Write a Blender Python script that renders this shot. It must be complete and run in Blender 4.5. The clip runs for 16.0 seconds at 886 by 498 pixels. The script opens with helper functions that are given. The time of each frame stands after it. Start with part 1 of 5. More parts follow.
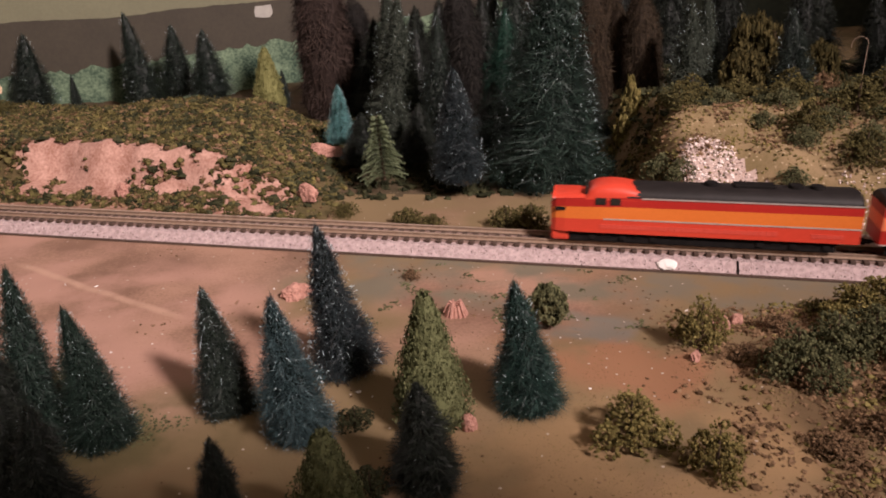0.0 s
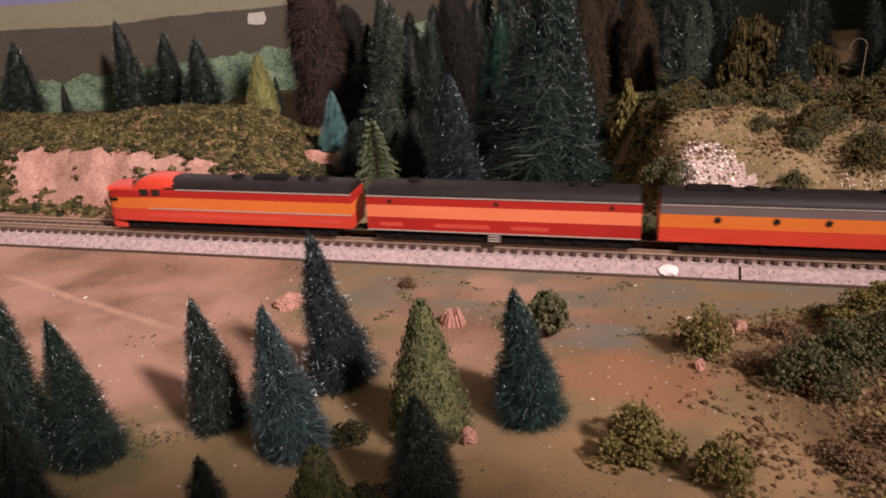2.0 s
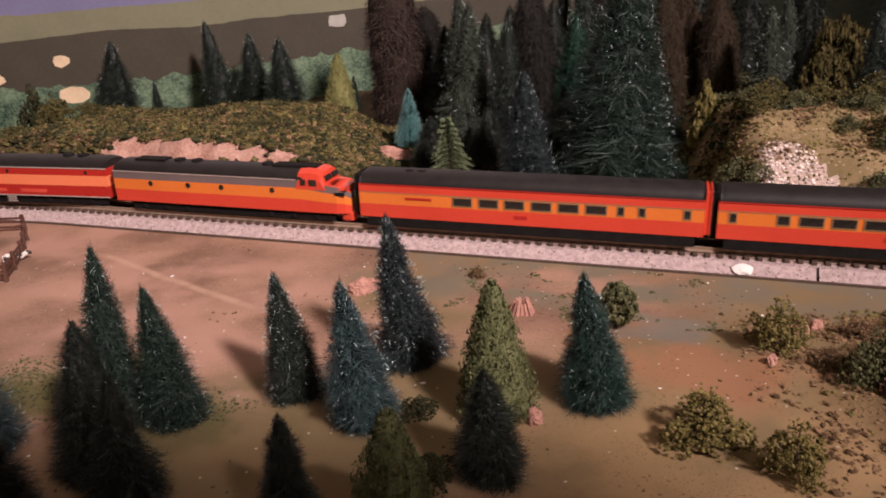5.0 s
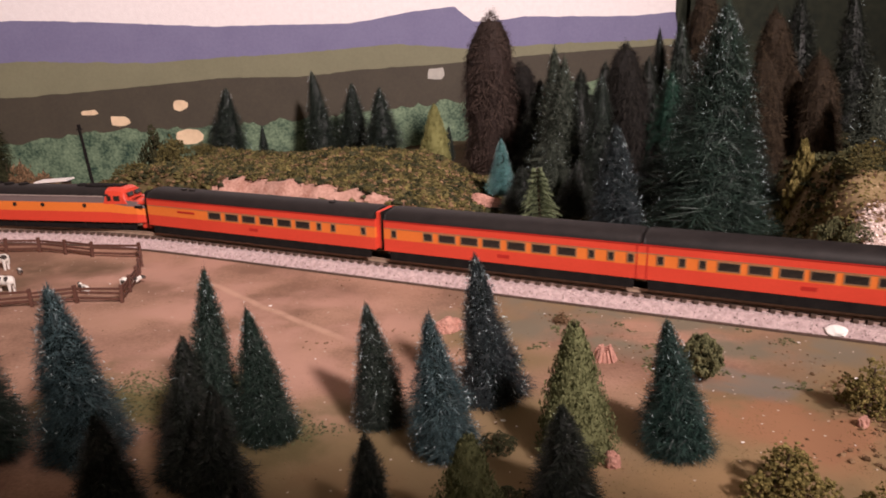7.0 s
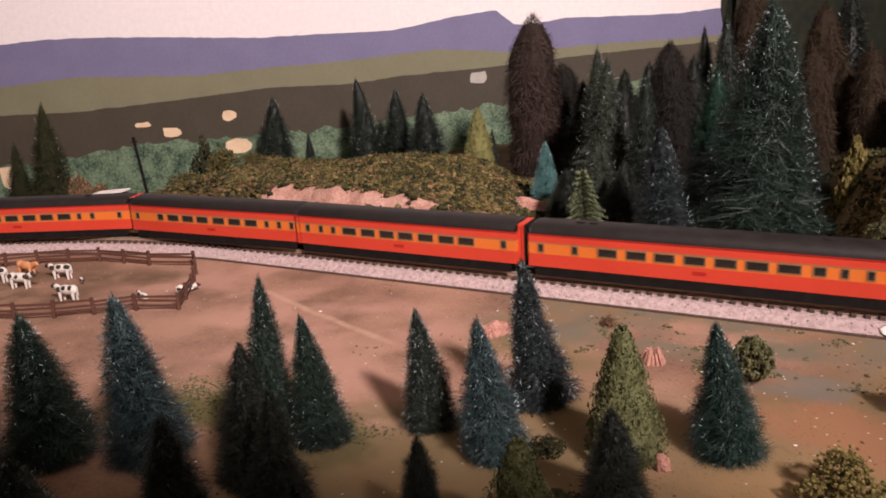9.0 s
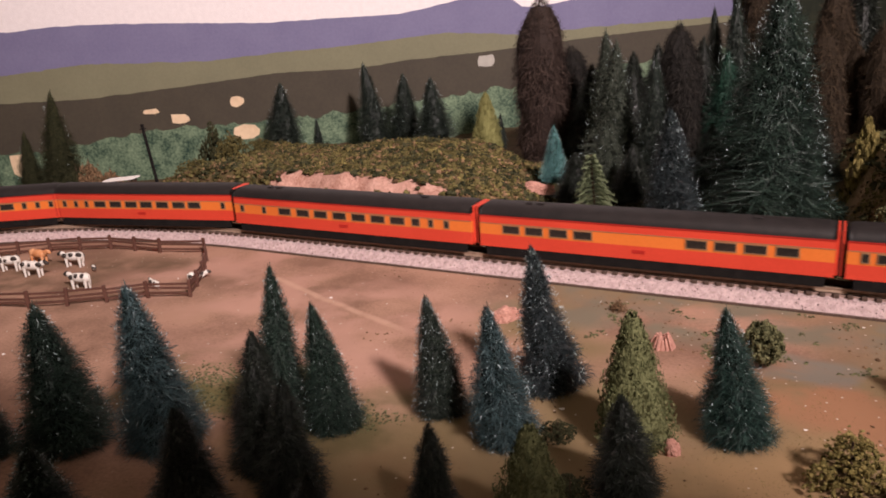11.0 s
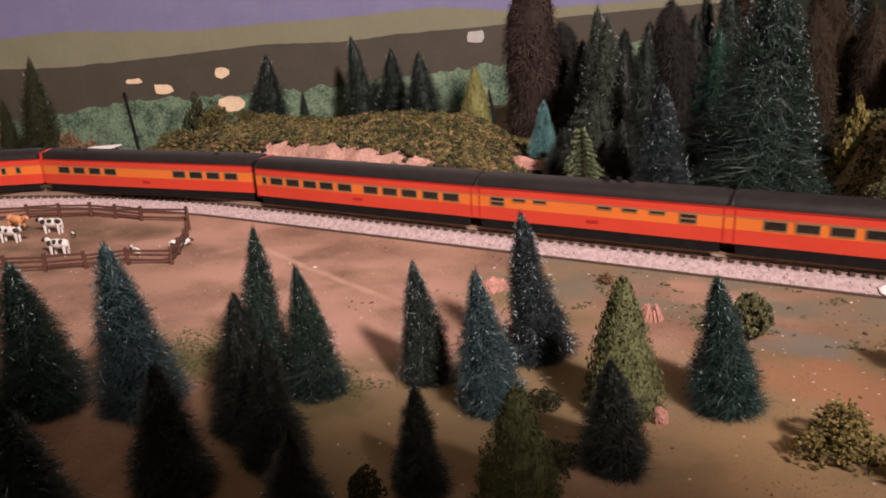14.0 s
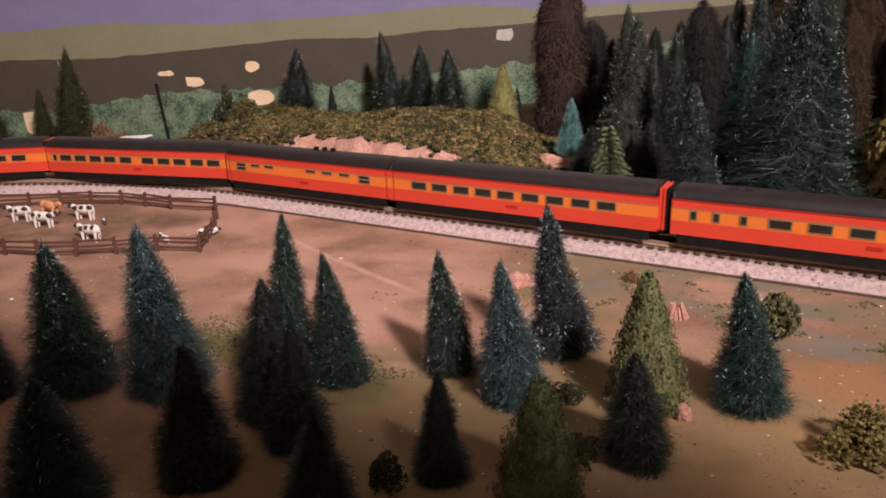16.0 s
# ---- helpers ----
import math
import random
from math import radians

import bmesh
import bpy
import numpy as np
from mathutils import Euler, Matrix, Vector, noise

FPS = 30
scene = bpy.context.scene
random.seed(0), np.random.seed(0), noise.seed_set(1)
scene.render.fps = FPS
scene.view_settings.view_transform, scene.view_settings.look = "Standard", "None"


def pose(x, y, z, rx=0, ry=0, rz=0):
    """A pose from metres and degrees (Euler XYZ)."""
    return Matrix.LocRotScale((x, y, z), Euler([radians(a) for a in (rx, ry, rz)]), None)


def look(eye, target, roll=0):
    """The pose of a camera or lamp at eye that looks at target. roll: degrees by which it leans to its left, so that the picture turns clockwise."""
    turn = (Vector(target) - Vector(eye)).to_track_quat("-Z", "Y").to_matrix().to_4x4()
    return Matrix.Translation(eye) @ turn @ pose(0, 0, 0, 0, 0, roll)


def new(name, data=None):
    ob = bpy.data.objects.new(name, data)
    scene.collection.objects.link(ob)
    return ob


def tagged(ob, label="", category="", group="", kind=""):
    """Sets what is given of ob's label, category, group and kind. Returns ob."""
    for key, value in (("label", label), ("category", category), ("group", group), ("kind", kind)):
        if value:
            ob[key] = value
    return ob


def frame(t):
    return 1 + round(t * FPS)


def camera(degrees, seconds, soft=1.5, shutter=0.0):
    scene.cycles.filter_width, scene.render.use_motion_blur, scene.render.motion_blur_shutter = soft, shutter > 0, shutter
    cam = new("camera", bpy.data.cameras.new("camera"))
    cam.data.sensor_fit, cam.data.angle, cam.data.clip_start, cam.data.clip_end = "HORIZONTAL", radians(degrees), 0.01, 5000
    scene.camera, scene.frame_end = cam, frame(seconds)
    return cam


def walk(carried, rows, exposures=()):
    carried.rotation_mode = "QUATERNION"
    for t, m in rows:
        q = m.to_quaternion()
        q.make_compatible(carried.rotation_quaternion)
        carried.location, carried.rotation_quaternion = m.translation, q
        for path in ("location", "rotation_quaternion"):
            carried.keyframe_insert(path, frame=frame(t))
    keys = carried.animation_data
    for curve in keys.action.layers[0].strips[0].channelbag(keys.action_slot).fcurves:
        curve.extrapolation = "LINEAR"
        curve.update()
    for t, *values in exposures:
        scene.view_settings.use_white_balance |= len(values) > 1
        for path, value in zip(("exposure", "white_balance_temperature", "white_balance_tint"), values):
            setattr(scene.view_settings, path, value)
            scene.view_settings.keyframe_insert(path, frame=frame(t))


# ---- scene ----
cam = camera(61.2, 16.0, soft=1.8, shutter=0.4)
PATH = [
    (0, (0.04425, 0.00142, 0.12637), (0.03216, 0.27971, 0.01498), -1.72),
    (0.5, (0.04106, 0.00420, 0.12496), (0.03198, 0.28393, 0.01692), -1.26),
    (1, (0.04257, 0.00623, 0.12361), (0.03320, 0.28568, 0.01488), -1.62),
    (1.5, (0.04288, 0.00721, 0.12362), (0.03506, 0.28655, 0.01451), -1.51),
    (2, (0.04376, 0.00706, 0.12434), (0.03332, 0.28642, 0.01548), -2.05),
    (2.5, (0.04278, 0.00688, 0.12317), (0.03201, 0.28603, 0.01381), -1.79),
    (3, (0.04249, 0.00640, 0.12244), (0.03106, 0.28580, 0.01379), -1.75),
    (3.5, (0.04161, 0.00550, 0.12237), (0.02733, 0.28482, 0.01385), -1.95),
    (4, (0.04213, 0.00398, 0.12161), (0.02154, 0.28287, 0.01299), -2.27),
    (6.5, (0.04328, -0.00817, 0.11868), (-0.02064, 0.27066, 0.02829), -1.27),
    (7, (0.04366, -0.01039, 0.11933), (-0.02789, 0.26840, 0.03471), -1.35),
    (7.5, (0.04325, -0.01228, 0.12047), (-0.03522, 0.26520, 0.03772), -1.90),
    (8, (0.04387, -0.01242, 0.12036), (-0.03706, 0.26386, 0.03597), -2.40),
    (8.5, (0.04392, -0.01344, 0.12134), (-0.04139, 0.26176, 0.03777), -2.88),
    (9, (0.04386, -0.01396, 0.12160), (-0.04478, 0.26033, 0.03850), -3.17),
    (9.5, (0.04432, -0.01391, 0.12253), (-0.04617, 0.25939, 0.03817), -3.44),
    (10, (0.04358, -0.01437, 0.12308), (-0.04827, 0.25791, 0.03691), -3.72),
    (12.5, (0.04358, -0.01304, 0.12092), (-0.04575, 0.25836, 0.02946), -3.36),
    (13, (0.04302, -0.01253, 0.11893), (-0.04523, 0.25924, 0.02753), -2.92),
    (13.5, (0.04209, -0.01271, 0.11819), (-0.04438, 0.25888, 0.02460), -2.67),
    (14, (0.04156, -0.01220, 0.11636), (-0.04397, 0.25877, 0.02015), -2.49),
    (14.5, (0.04099, -0.01092, 0.11612), (-0.04346, 0.26030, 0.01964), -2.23),
    (15, (0.04147, -0.01104, 0.11593), (-0.04464, 0.25963, 0.01937), -2.37),
    (15.5, (0.04099, -0.01208, 0.11416), (-0.04769, 0.25742, 0.01667), -1.72),
    (16, (0.04122, -0.01403, 0.11424), (-0.05311, 0.25406, 0.01816), -1.69),
]
walk(cam, [(t, look(eye, target, roll)) for t, eye, target, roll in PATH], [(0.0, -0.12), (4.0, -0.12), (6.5, -0.05), (16.0, -0.02)])

# ---- world and light: one warm lamp with a reflector at the right, behind the viewer ----
world = bpy.data.worlds.new("room_air")
world.use_nodes = True
world.node_tree.nodes["Background"].inputs[0].default_value = (1.0, 0.78, 0.62, 1)
world.node_tree.nodes["Background"].inputs[1].default_value = 0.07
scene.world = world
lamp_data = bpy.data.lights.new("room_lamp", "SPOT")
lamp_data.spot_size, lamp_data.spot_blend, lamp_data.shadow_soft_size = radians(50), 1.0, 0.075
lamp_data.energy, lamp_data.color = 192.0, (1.0, 0.82, 0.81)
lamp = new("room_lamp", lamp_data)
lamp.matrix_world = look((0.72, -0.54, 0.90), (-0.26, 0.70, 0.11))


# added fill: overhead area light that lifts the dark areas, no known lamp
fill_data = bpy.data.lights.new("added_fill", "AREA")
fill_data.size, fill_data.energy, fill_data.color = 0.5, 3.5, (1.0, 0.80, 0.66)
fill_light = new("added_fill", fill_data)
fill_light.matrix_world = look((0.15, -0.25, 1.17), (0.0, 0.30, 0.0))


# ---- materials ----
def mat(name, a, b=None, scale=300.0, rough=0.8, metal=0.0, bump=0.0, fine=4.0, spec=0.3, island=0.0, coat=0.0, wfine=0.45):
    """A surface of two colours mixed by noise at two sizes, with relief; island: how much each piece differs."""
    m = bpy.data.materials.new(name)
    m.use_nodes = True
    nt = m.node_tree
    bsdf = nt.nodes["Principled BSDF"]
    bsdf.inputs["Roughness"].default_value = rough
    bsdf.inputs["Metallic"].default_value = metal
    bsdf.inputs["Specular IOR Level"].default_value = spec
    bsdf.inputs["Coat Weight"].default_value = coat
    b = b or tuple(v * 0.75 for v in a)
    co = nt.nodes.new("ShaderNodeTexCoord")
    n1 = nt.nodes.new("ShaderNodeTexNoise")
    n1.inputs["Scale"].default_value, n1.inputs["Detail"].default_value = scale, 6.0
    n2 = nt.nodes.new("ShaderNodeTexNoise")
    n2.inputs["Scale"].default_value, n2.inputs["Detail"].default_value = scale * fine, 3.0
    nt.links.new(co.outputs["Object"], n1.inputs["Vector"])
    nt.links.new(co.outputs["Object"], n2.inputs["Vector"])
    mixf = nt.nodes.new("ShaderNodeMath")
    mixf.operation = "MULTIPLY_ADD"
    mixf.inputs[1].default_value = wfine
    nt.links.new(n2.outputs["Fac"], mixf.inputs[0])
    half = nt.nodes.new("ShaderNodeMath")
    half.operation = "MULTIPLY"
    half.inputs[1].default_value = 1 - wfine
    nt.links.new(n1.outputs["Fac"], half.inputs[0])
    nt.links.new(half.outputs[0], mixf.inputs[2])
    ramp = nt.nodes.new("ShaderNodeValToRGB")
    ramp.color_ramp.elements[0].position, ramp.color_ramp.elements[1].position = 0.36, 0.64
    ramp.color_ramp.elements[0].color, ramp.color_ramp.elements[1].color = (*a, 1), (*b, 1)
    fac = mixf.outputs[0]
    if island:
        geo = nt.nodes.new("ShaderNodeNewGeometry")
        add = nt.nodes.new("ShaderNodeMath")
        add.operation = "MULTIPLY_ADD"
        add.inputs[1].default_value = island
        nt.links.new(geo.outputs["Random Per Island"], add.inputs[0])
        sub = nt.nodes.new("ShaderNodeMath")
        sub.operation = "SUBTRACT"
        sub.inputs[1].default_value = island / 2
        nt.links.new(fac, sub.inputs[0])
        nt.links.new(sub.outputs[0], add.inputs[2])
        fac = add.outputs[0]
    nt.links.new(fac, ramp.inputs["Fac"])
    nt.links.new(ramp.outputs["Color"], bsdf.inputs["Base Color"])
    if bump:
        bp = nt.nodes.new("ShaderNodeBump")
        bp.inputs["Strength"].default_value, bp.inputs["Distance"].default_value = bump, 0.0006
        nt.links.new(mixf.outputs[0], bp.inputs["Height"])
        nt.links.new(bp.outputs["Normal"], bsdf.inputs["Normal"])
    return m


def zone(nt, co, strength, way, near, far, across, ends):
    """A brushed area of paint: full within near of the line through the plan point across along way (degrees), none past far,
    between ends[0] and ends[1] metres along it, with a noisy edge."""
    c, s = math.cos(radians(way)), math.sin(radians(way))

    def along(dx, dy):
        dot = nt.nodes.new("ShaderNodeVectorMath")
        dot.operation = "DOT_PRODUCT"
        dot.inputs[1].default_value = (dx, dy, 0)
        nt.links.new(co.outputs["Object"], dot.inputs[0])
        off = nt.nodes.new("ShaderNodeMath")
        off.inputs[1].default_value = -(across[0] * dx + across[1] * dy)
        nt.links.new(dot.outputs["Value"], off.inputs[0])
        return off.outputs[0]

    def ramped(value, mid, a, b):
        sub = nt.nodes.new("ShaderNodeMath")
        sub.operation = "SUBTRACT"
        sub.inputs[1].default_value = mid
        nt.links.new(value, sub.inputs[0])
        dist = nt.nodes.new("ShaderNodeMath")
        dist.operation = "ABSOLUTE"
        nt.links.new(sub.outputs[0], dist.inputs[0])
        span = nt.nodes.new("ShaderNodeMapRange")
        span.interpolation_type = "SMOOTHSTEP"
        span.inputs["From Min"].default_value, span.inputs["From Max"].default_value = a, b
        span.inputs["To Min"].default_value, span.inputs["To Max"].default_value = 1, 0
        nt.links.new(dist.outputs[0], span.inputs["Value"])
        return span.outputs[0]

    n = nt.nodes.new("ShaderNodeTexNoise")
    n.inputs["Scale"].default_value, n.inputs["Detail"].default_value = 0.35 / far + 25, 5.0
    nt.links.new(co.outputs["Object"], n.inputs["Vector"])
    half = (ends[1] - ends[0]) / 2
    out = ramped(along(-s, c), 0, near, far)
    for value in (ramped(along(c, s), (ends[0] + ends[1]) / 2, half * 0.7, half), ramped(n.outputs["Fac"], 0.9, 0.28, 0.52 if far > 0.005 else 0.9)):
        times = nt.nodes.new("ShaderNodeMath")
        times.operation = "MULTIPLY"
        nt.links.new(out, times.inputs[0])
        nt.links.new(value, times.inputs[1])
        out = times.outputs[0]
    last = nt.nodes.new("ShaderNodeMath")
    last.operation, last.use_clamp = "MULTIPLY", True
    last.inputs[1].default_value = strength
    nt.links.new(out, last.inputs[0])
    return last.outputs[0]


def speckled(name, a, b, fleck, size, share, rough=0.95, patch=18.0, c=None, bump=0.6, zones=()):
    """Earth or ballast: broad patches of colours a, b (and c), and small grains of colour fleck."""
    m = mat(name, a, b, patch, rough, bump=bump, fine=40.0, spec=0.15, wfine=0.22 if patch < 30 else 0.45)
    nt = m.node_tree
    for n in nt.nodes:
        if n.type == "VALTORGB":
            n.color_ramp.elements[0].position, n.color_ramp.elements[1].position = 0.42, 0.58
    bsdf = nt.nodes["Principled BSDF"]
    col = bsdf.inputs["Base Color"].links[0].from_socket
    co = [n for n in nt.nodes if n.type == "TEX_COORD"][0]
    if c:
        n3 = nt.nodes.new("ShaderNodeTexNoise")
        n3.inputs["Scale"].default_value = patch * 0.6
        off = nt.nodes.new("ShaderNodeVectorMath")
        off.inputs[1].default_value = (3.3, 1.7, 5.1)
        nt.links.new(co.outputs["Object"], off.inputs[0])
        nt.links.new(off.outputs[0], n3.inputs["Vector"])
        # the earth paint turns from pink to olive tan towards one end of the layout
        gap = nt.nodes.new("ShaderNodeSeparateXYZ")
        nt.links.new(co.outputs["Object"], gap.inputs[0])
        drift = nt.nodes.new("ShaderNodeMath")
        drift.operation = "MULTIPLY_ADD"
        drift.inputs[1].default_value = 1.3
        nt.links.new(gap.outputs[0], drift.inputs[0])
        nt.links.new(n3.outputs["Fac"], drift.inputs[2])
        r3 = nt.nodes.new("ShaderNodeValToRGB")
        r3.color_ramp.elements[0].position, r3.color_ramp.elements[1].position = 0.43, 0.60
        nt.links.new(drift.outputs[0], r3.inputs["Fac"])
        mx = nt.nodes.new("ShaderNodeMixRGB")
        mx.inputs["Color2"].default_value = (*c, 1)
        nt.links.new(r3.outputs["Color"], mx.inputs["Fac"])
        nt.links.new(col, mx.inputs["Color1"])
        col = mx.outputs["Color"]
    for colour, strength, way, near, far, across, ends in zones:
        mx = nt.nodes.new("ShaderNodeMixRGB")
        mx.inputs["Color2"].default_value = (*colour, 1)
        nt.links.new(zone(nt, co, strength, way, near, far, across, ends), mx.inputs["Fac"])
        nt.links.new(col, mx.inputs["Color1"])
        col = mx.outputs["Color"]
    vor = nt.nodes.new("ShaderNodeTexVoronoi")
    vor.inputs["Scale"].default_value = size
    nt.links.new(co.outputs["Object"], vor.inputs["Vector"])
    sep = nt.nodes.new("ShaderNodeSeparateColor")
    nt.links.new(vor.outputs["Color"], sep.inputs[0])
    less = nt.nodes.new("ShaderNodeMath")
    less.operation = "LESS_THAN"
    less.inputs[1].default_value = share
    nt.links.new(sep.outputs[0], less.inputs[0])
    near = nt.nodes.new("ShaderNodeMath")
    near.operation = "LESS_THAN"
    near.inputs[1].default_value = 0.33
    nt.links.new(vor.outputs["Distance"], near.inputs[0])
    both = nt.nodes.new("ShaderNodeMath")
    both.operation = "MULTIPLY"
    nt.links.new(less.outputs[0], both.inputs[0])
    nt.links.new(near.outputs[0], both.inputs[1])
    mx = nt.nodes.new("ShaderNodeMixRGB")
    mx.inputs["Color2"].default_value = (*fleck, 1)
    nt.links.new(both.outputs[0], mx.inputs["Fac"])
    nt.links.new(col, mx.inputs["Color1"])
    nt.links.new(mx.outputs["Color"], bsdf.inputs["Base Color"])
    return m


# painted zones of the earth: pink dust, the green-grey strip along the line, the trodden path, mossy places, a darker
# brown front, the pen's floor
EARTH_ZONES = (
    ((0.42, 0.245, 0.185), 0.9, -28, 0.030, 0.070, (-0.12, 0.265), (-0.14, 0.12)),
    ((0.175, 0.150, 0.105), 1.1, -10.3, 0.014, 0.038, (0.045, 0.283), (-0.10, 0.30)),
    ((0.19, 0.165, 0.13), 1.3, -25, 0.008, 0.018, (0.079, 0.238), (-0.025, 0.025)),
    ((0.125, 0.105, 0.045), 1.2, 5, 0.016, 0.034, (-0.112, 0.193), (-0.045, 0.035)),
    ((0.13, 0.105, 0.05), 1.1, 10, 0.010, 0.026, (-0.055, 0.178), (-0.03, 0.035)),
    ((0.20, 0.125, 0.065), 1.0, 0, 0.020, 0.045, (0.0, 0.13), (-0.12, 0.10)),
    ((0.15, 0.095, 0.06), 1.1, 5, 0.022, 0.05, (-0.29, 0.285), (-0.12, 0.10)),
    ((0.30, 0.195, 0.10), 1.1, 20, 0.02, 0.05, (0.085, 0.155), (-0.06, 0.08)),
    ((0.30, 0.155, 0.085), 1.2, -35, 0.010, 0.028, (0.088, 0.212), (-0.045, 0.05)),
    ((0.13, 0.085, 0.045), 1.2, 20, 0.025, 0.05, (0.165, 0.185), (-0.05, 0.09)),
    ((0.50, 0.32, 0.23), 0.7, -30.5, 0.0004, 0.0030, (-0.112, 0.278), (-0.065, 0.06)),
)
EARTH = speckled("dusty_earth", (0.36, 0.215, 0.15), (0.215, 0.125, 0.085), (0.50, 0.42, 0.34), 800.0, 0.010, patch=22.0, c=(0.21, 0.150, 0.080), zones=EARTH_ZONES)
FOREST_FLOOR = speckled("forest_floor", (0.07, 0.055, 0.03), (0.11, 0.075, 0.045), (0.2, 0.16, 0.1), 500.0, 0.05, patch=40.0)
TURF_SOIL = speckled("turf_soil", (0.085, 0.07, 0.03), (0.13, 0.095, 0.045), (0.2, 0.16, 0.08), 700.0, 0.12, patch=60.0)
CLAY = mat("clay_cut", (0.56, 0.34, 0.27), (0.28, 0.135, 0.095), 95.0, 0.9, bump=1.0, fine=7.0)
TALUS = speckled("talus_rock", (0.58, 0.46, 0.41), (0.42, 0.31, 0.26), (0.10, 0.07, 0.055), 420.0, 0.4, patch=60.0)
DRYGRASS = speckled("dry_grass", (0.27, 0.19, 0.105), (0.17, 0.125, 0.06), (0.38, 0.29, 0.18), 700.0, 0.2, patch=60.0)
BALLAST = speckled("ballast", (0.56, 0.43, 0.42), (0.38, 0.285, 0.275), (0.11, 0.08, 0.08), 900.0, 0.16, patch=500.0)
TIE = mat("tie_plastic", (0.055, 0.035, 0.025), (0.10, 0.065, 0.05), 500.0, 0.7)
RAIL_SIDE = mat("rail_brown", (0.34, 0.24, 0.17), (0.44, 0.33, 0.25), 400.0, 0.45, 0.4)
# tan ballast between the rails, its colour darkened for the shadow there
SHADED_INFILL = speckled("track_infill_shaded", (0.30, 0.21, 0.175), (0.20, 0.135, 0.11), (0.42, 0.33, 0.30), 1100.0, 0.12, patch=300.0)
BLACK = mat("roof_black", (0.010, 0.008, 0.0075), (0.020, 0.016, 0.015), 150.0, 0.6, fine=8.0)
UNDER = mat("underframe_black", (0.006, 0.005, 0.005), (0.014, 0.012, 0.011), 300.0, 0.85, spec=0.12)
RED = mat("red_enamel", (0.62, 0.060, 0.032), (0.55, 0.050, 0.026), 40.0, 0.38, fine=20.0, spec=0.45)
DEEPRED = mat("deep_red_enamel", (0.42, 0.022, 0.016), (0.36, 0.018, 0.013), 40.0, 0.42, fine=20.0, spec=0.45)
ORANGE = mat("orange_enamel", (0.72, 0.185, 0.035), (0.65, 0.16, 0.028), 40.0, 0.38, fine=20.0, spec=0.45)
PEACH = mat("pale_orange_enamel", (0.82, 0.22, 0.10), (0.76, 0.19, 0.085), 40.0, 0.4, fine=20.0, spec=0.45)
GREY = mat("grey_enamel", (0.16, 0.12, 0.115), (0.13, 0.10, 0.095), 60.0, 0.45, fine=20.0)
SILVER = mat("silver_line", (0.55, 0.47, 0.42), (0.42, 0.35, 0.31), 200.0, 0.4, 0.3)
LETTER = mat("pale_red_lettering", (0.64, 0.085, 0.055), (0.58, 0.07, 0.045), 300.0, 0.5)
PANE = mat("window_glass", (0.015, 0.013, 0.012), (0.03, 0.024, 0.02), 200.0, 0.15, spec=0.35)
WIN_FRAME = mat("window_frame_metal", (0.36, 0.22, 0.12), (0.30, 0.17, 0.09), 300.0, 0.4, 0.3)
STEEL = mat("wheel_steel", (0.18, 0.16, 0.15), (0.12, 0.105, 0.1), 300.0, 0.4, 0.8)
GLASS_LENS = mat("lamp_lens", (0.75, 0.7, 0.62), (0.6, 0.55, 0.5), 300.0, 0.15, spec=0.7)
WHITE = mat("white_plaster", (0.80, 0.76, 0.72), (0.74, 0.70, 0.66), 60.0, 0.9, bump=0.5, fine=5.0)
ROOM = mat("room_paint", (0.55, 0.47, 0.41), (0.50, 0.42, 0.37), 5.0, 0.9)
CEIL = mat("ceiling_paint", (0.62, 0.56, 0.52), (0.58, 0.52, 0.48), 5.0, 0.9)
SKY = mat("painted_sky", (0.80, 0.75, 0.74), (0.73, 0.68, 0.67), 190.0, 0.75, bump=0.5, fine=3.0)
BLUE = mat("painted_mountain_blue", (0.175, 0.165, 0.27), (0.15, 0.14, 0.24), 30.0, 0.7, bump=0.4, fine=12.0)
SAGE = mat("painted_sage_green", (0.19, 0.185, 0.115), (0.165, 0.16, 0.10), 30.0, 0.7, bump=0.4, fine=12.0)
DARKBAND = mat("painted_dark_ridge", (0.062, 0.052, 0.036), (0.05, 0.042, 0.03), 30.0, 0.7, bump=0.4, fine=12.0)
SPONGE = mat("painted_sponge_foliage", (0.012, 0.036, 0.024), (0.18, 0.25, 0.155), 48.0, 0.7, bump=0.3, fine=9.0)
CREAM = mat("painted_cream", (0.72, 0.55, 0.36), (0.62, 0.46, 0.30), 60.0, 0.7)
PALEGREY = mat("painted_pale_grey", (0.42, 0.40, 0.35), (0.36, 0.34, 0.30), 60.0, 0.7)
DARKWALL = mat("painted_dark_forest", (0.010, 0.014, 0.009), (0.028, 0.032, 0.018), 14.0, 0.85, fine=9.0)
WOODFENCE = mat("fence_brown", (0.075, 0.032, 0.022), (0.11, 0.05, 0.035), 400.0, 0.7)
BARK = mat("bark_wire", (0.05, 0.032, 0.02), (0.08, 0.05, 0.03), 400.0, 0.85)
COW = mat("cow_white_black", (0.70, 0.66, 0.60), (0.62, 0.58, 0.52), 300.0, 0.6)
COWBLACK = mat("cow_black_patch", (0.03, 0.024, 0.02), (0.045, 0.035, 0.03), 300.0, 0.6)
COWTAN = mat("cow_tan", (0.55, 0.20, 0.07), (0.62, 0.34, 0.18), 200.0, 0.6)
PINKROCK = mat("pink_rock", (0.50, 0.27, 0.21), (0.29, 0.14, 0.105), 250.0, 0.85, bump=0.6)
# tinsel flakes, pale and non-metal so that the glints are in their colour
GLITTER = mat("tinsel_glint_flake", (0.62, 0.72, 0.72), (0.42, 0.55, 0.55), 300.0, 0.25, 0.0, spec=0.8)


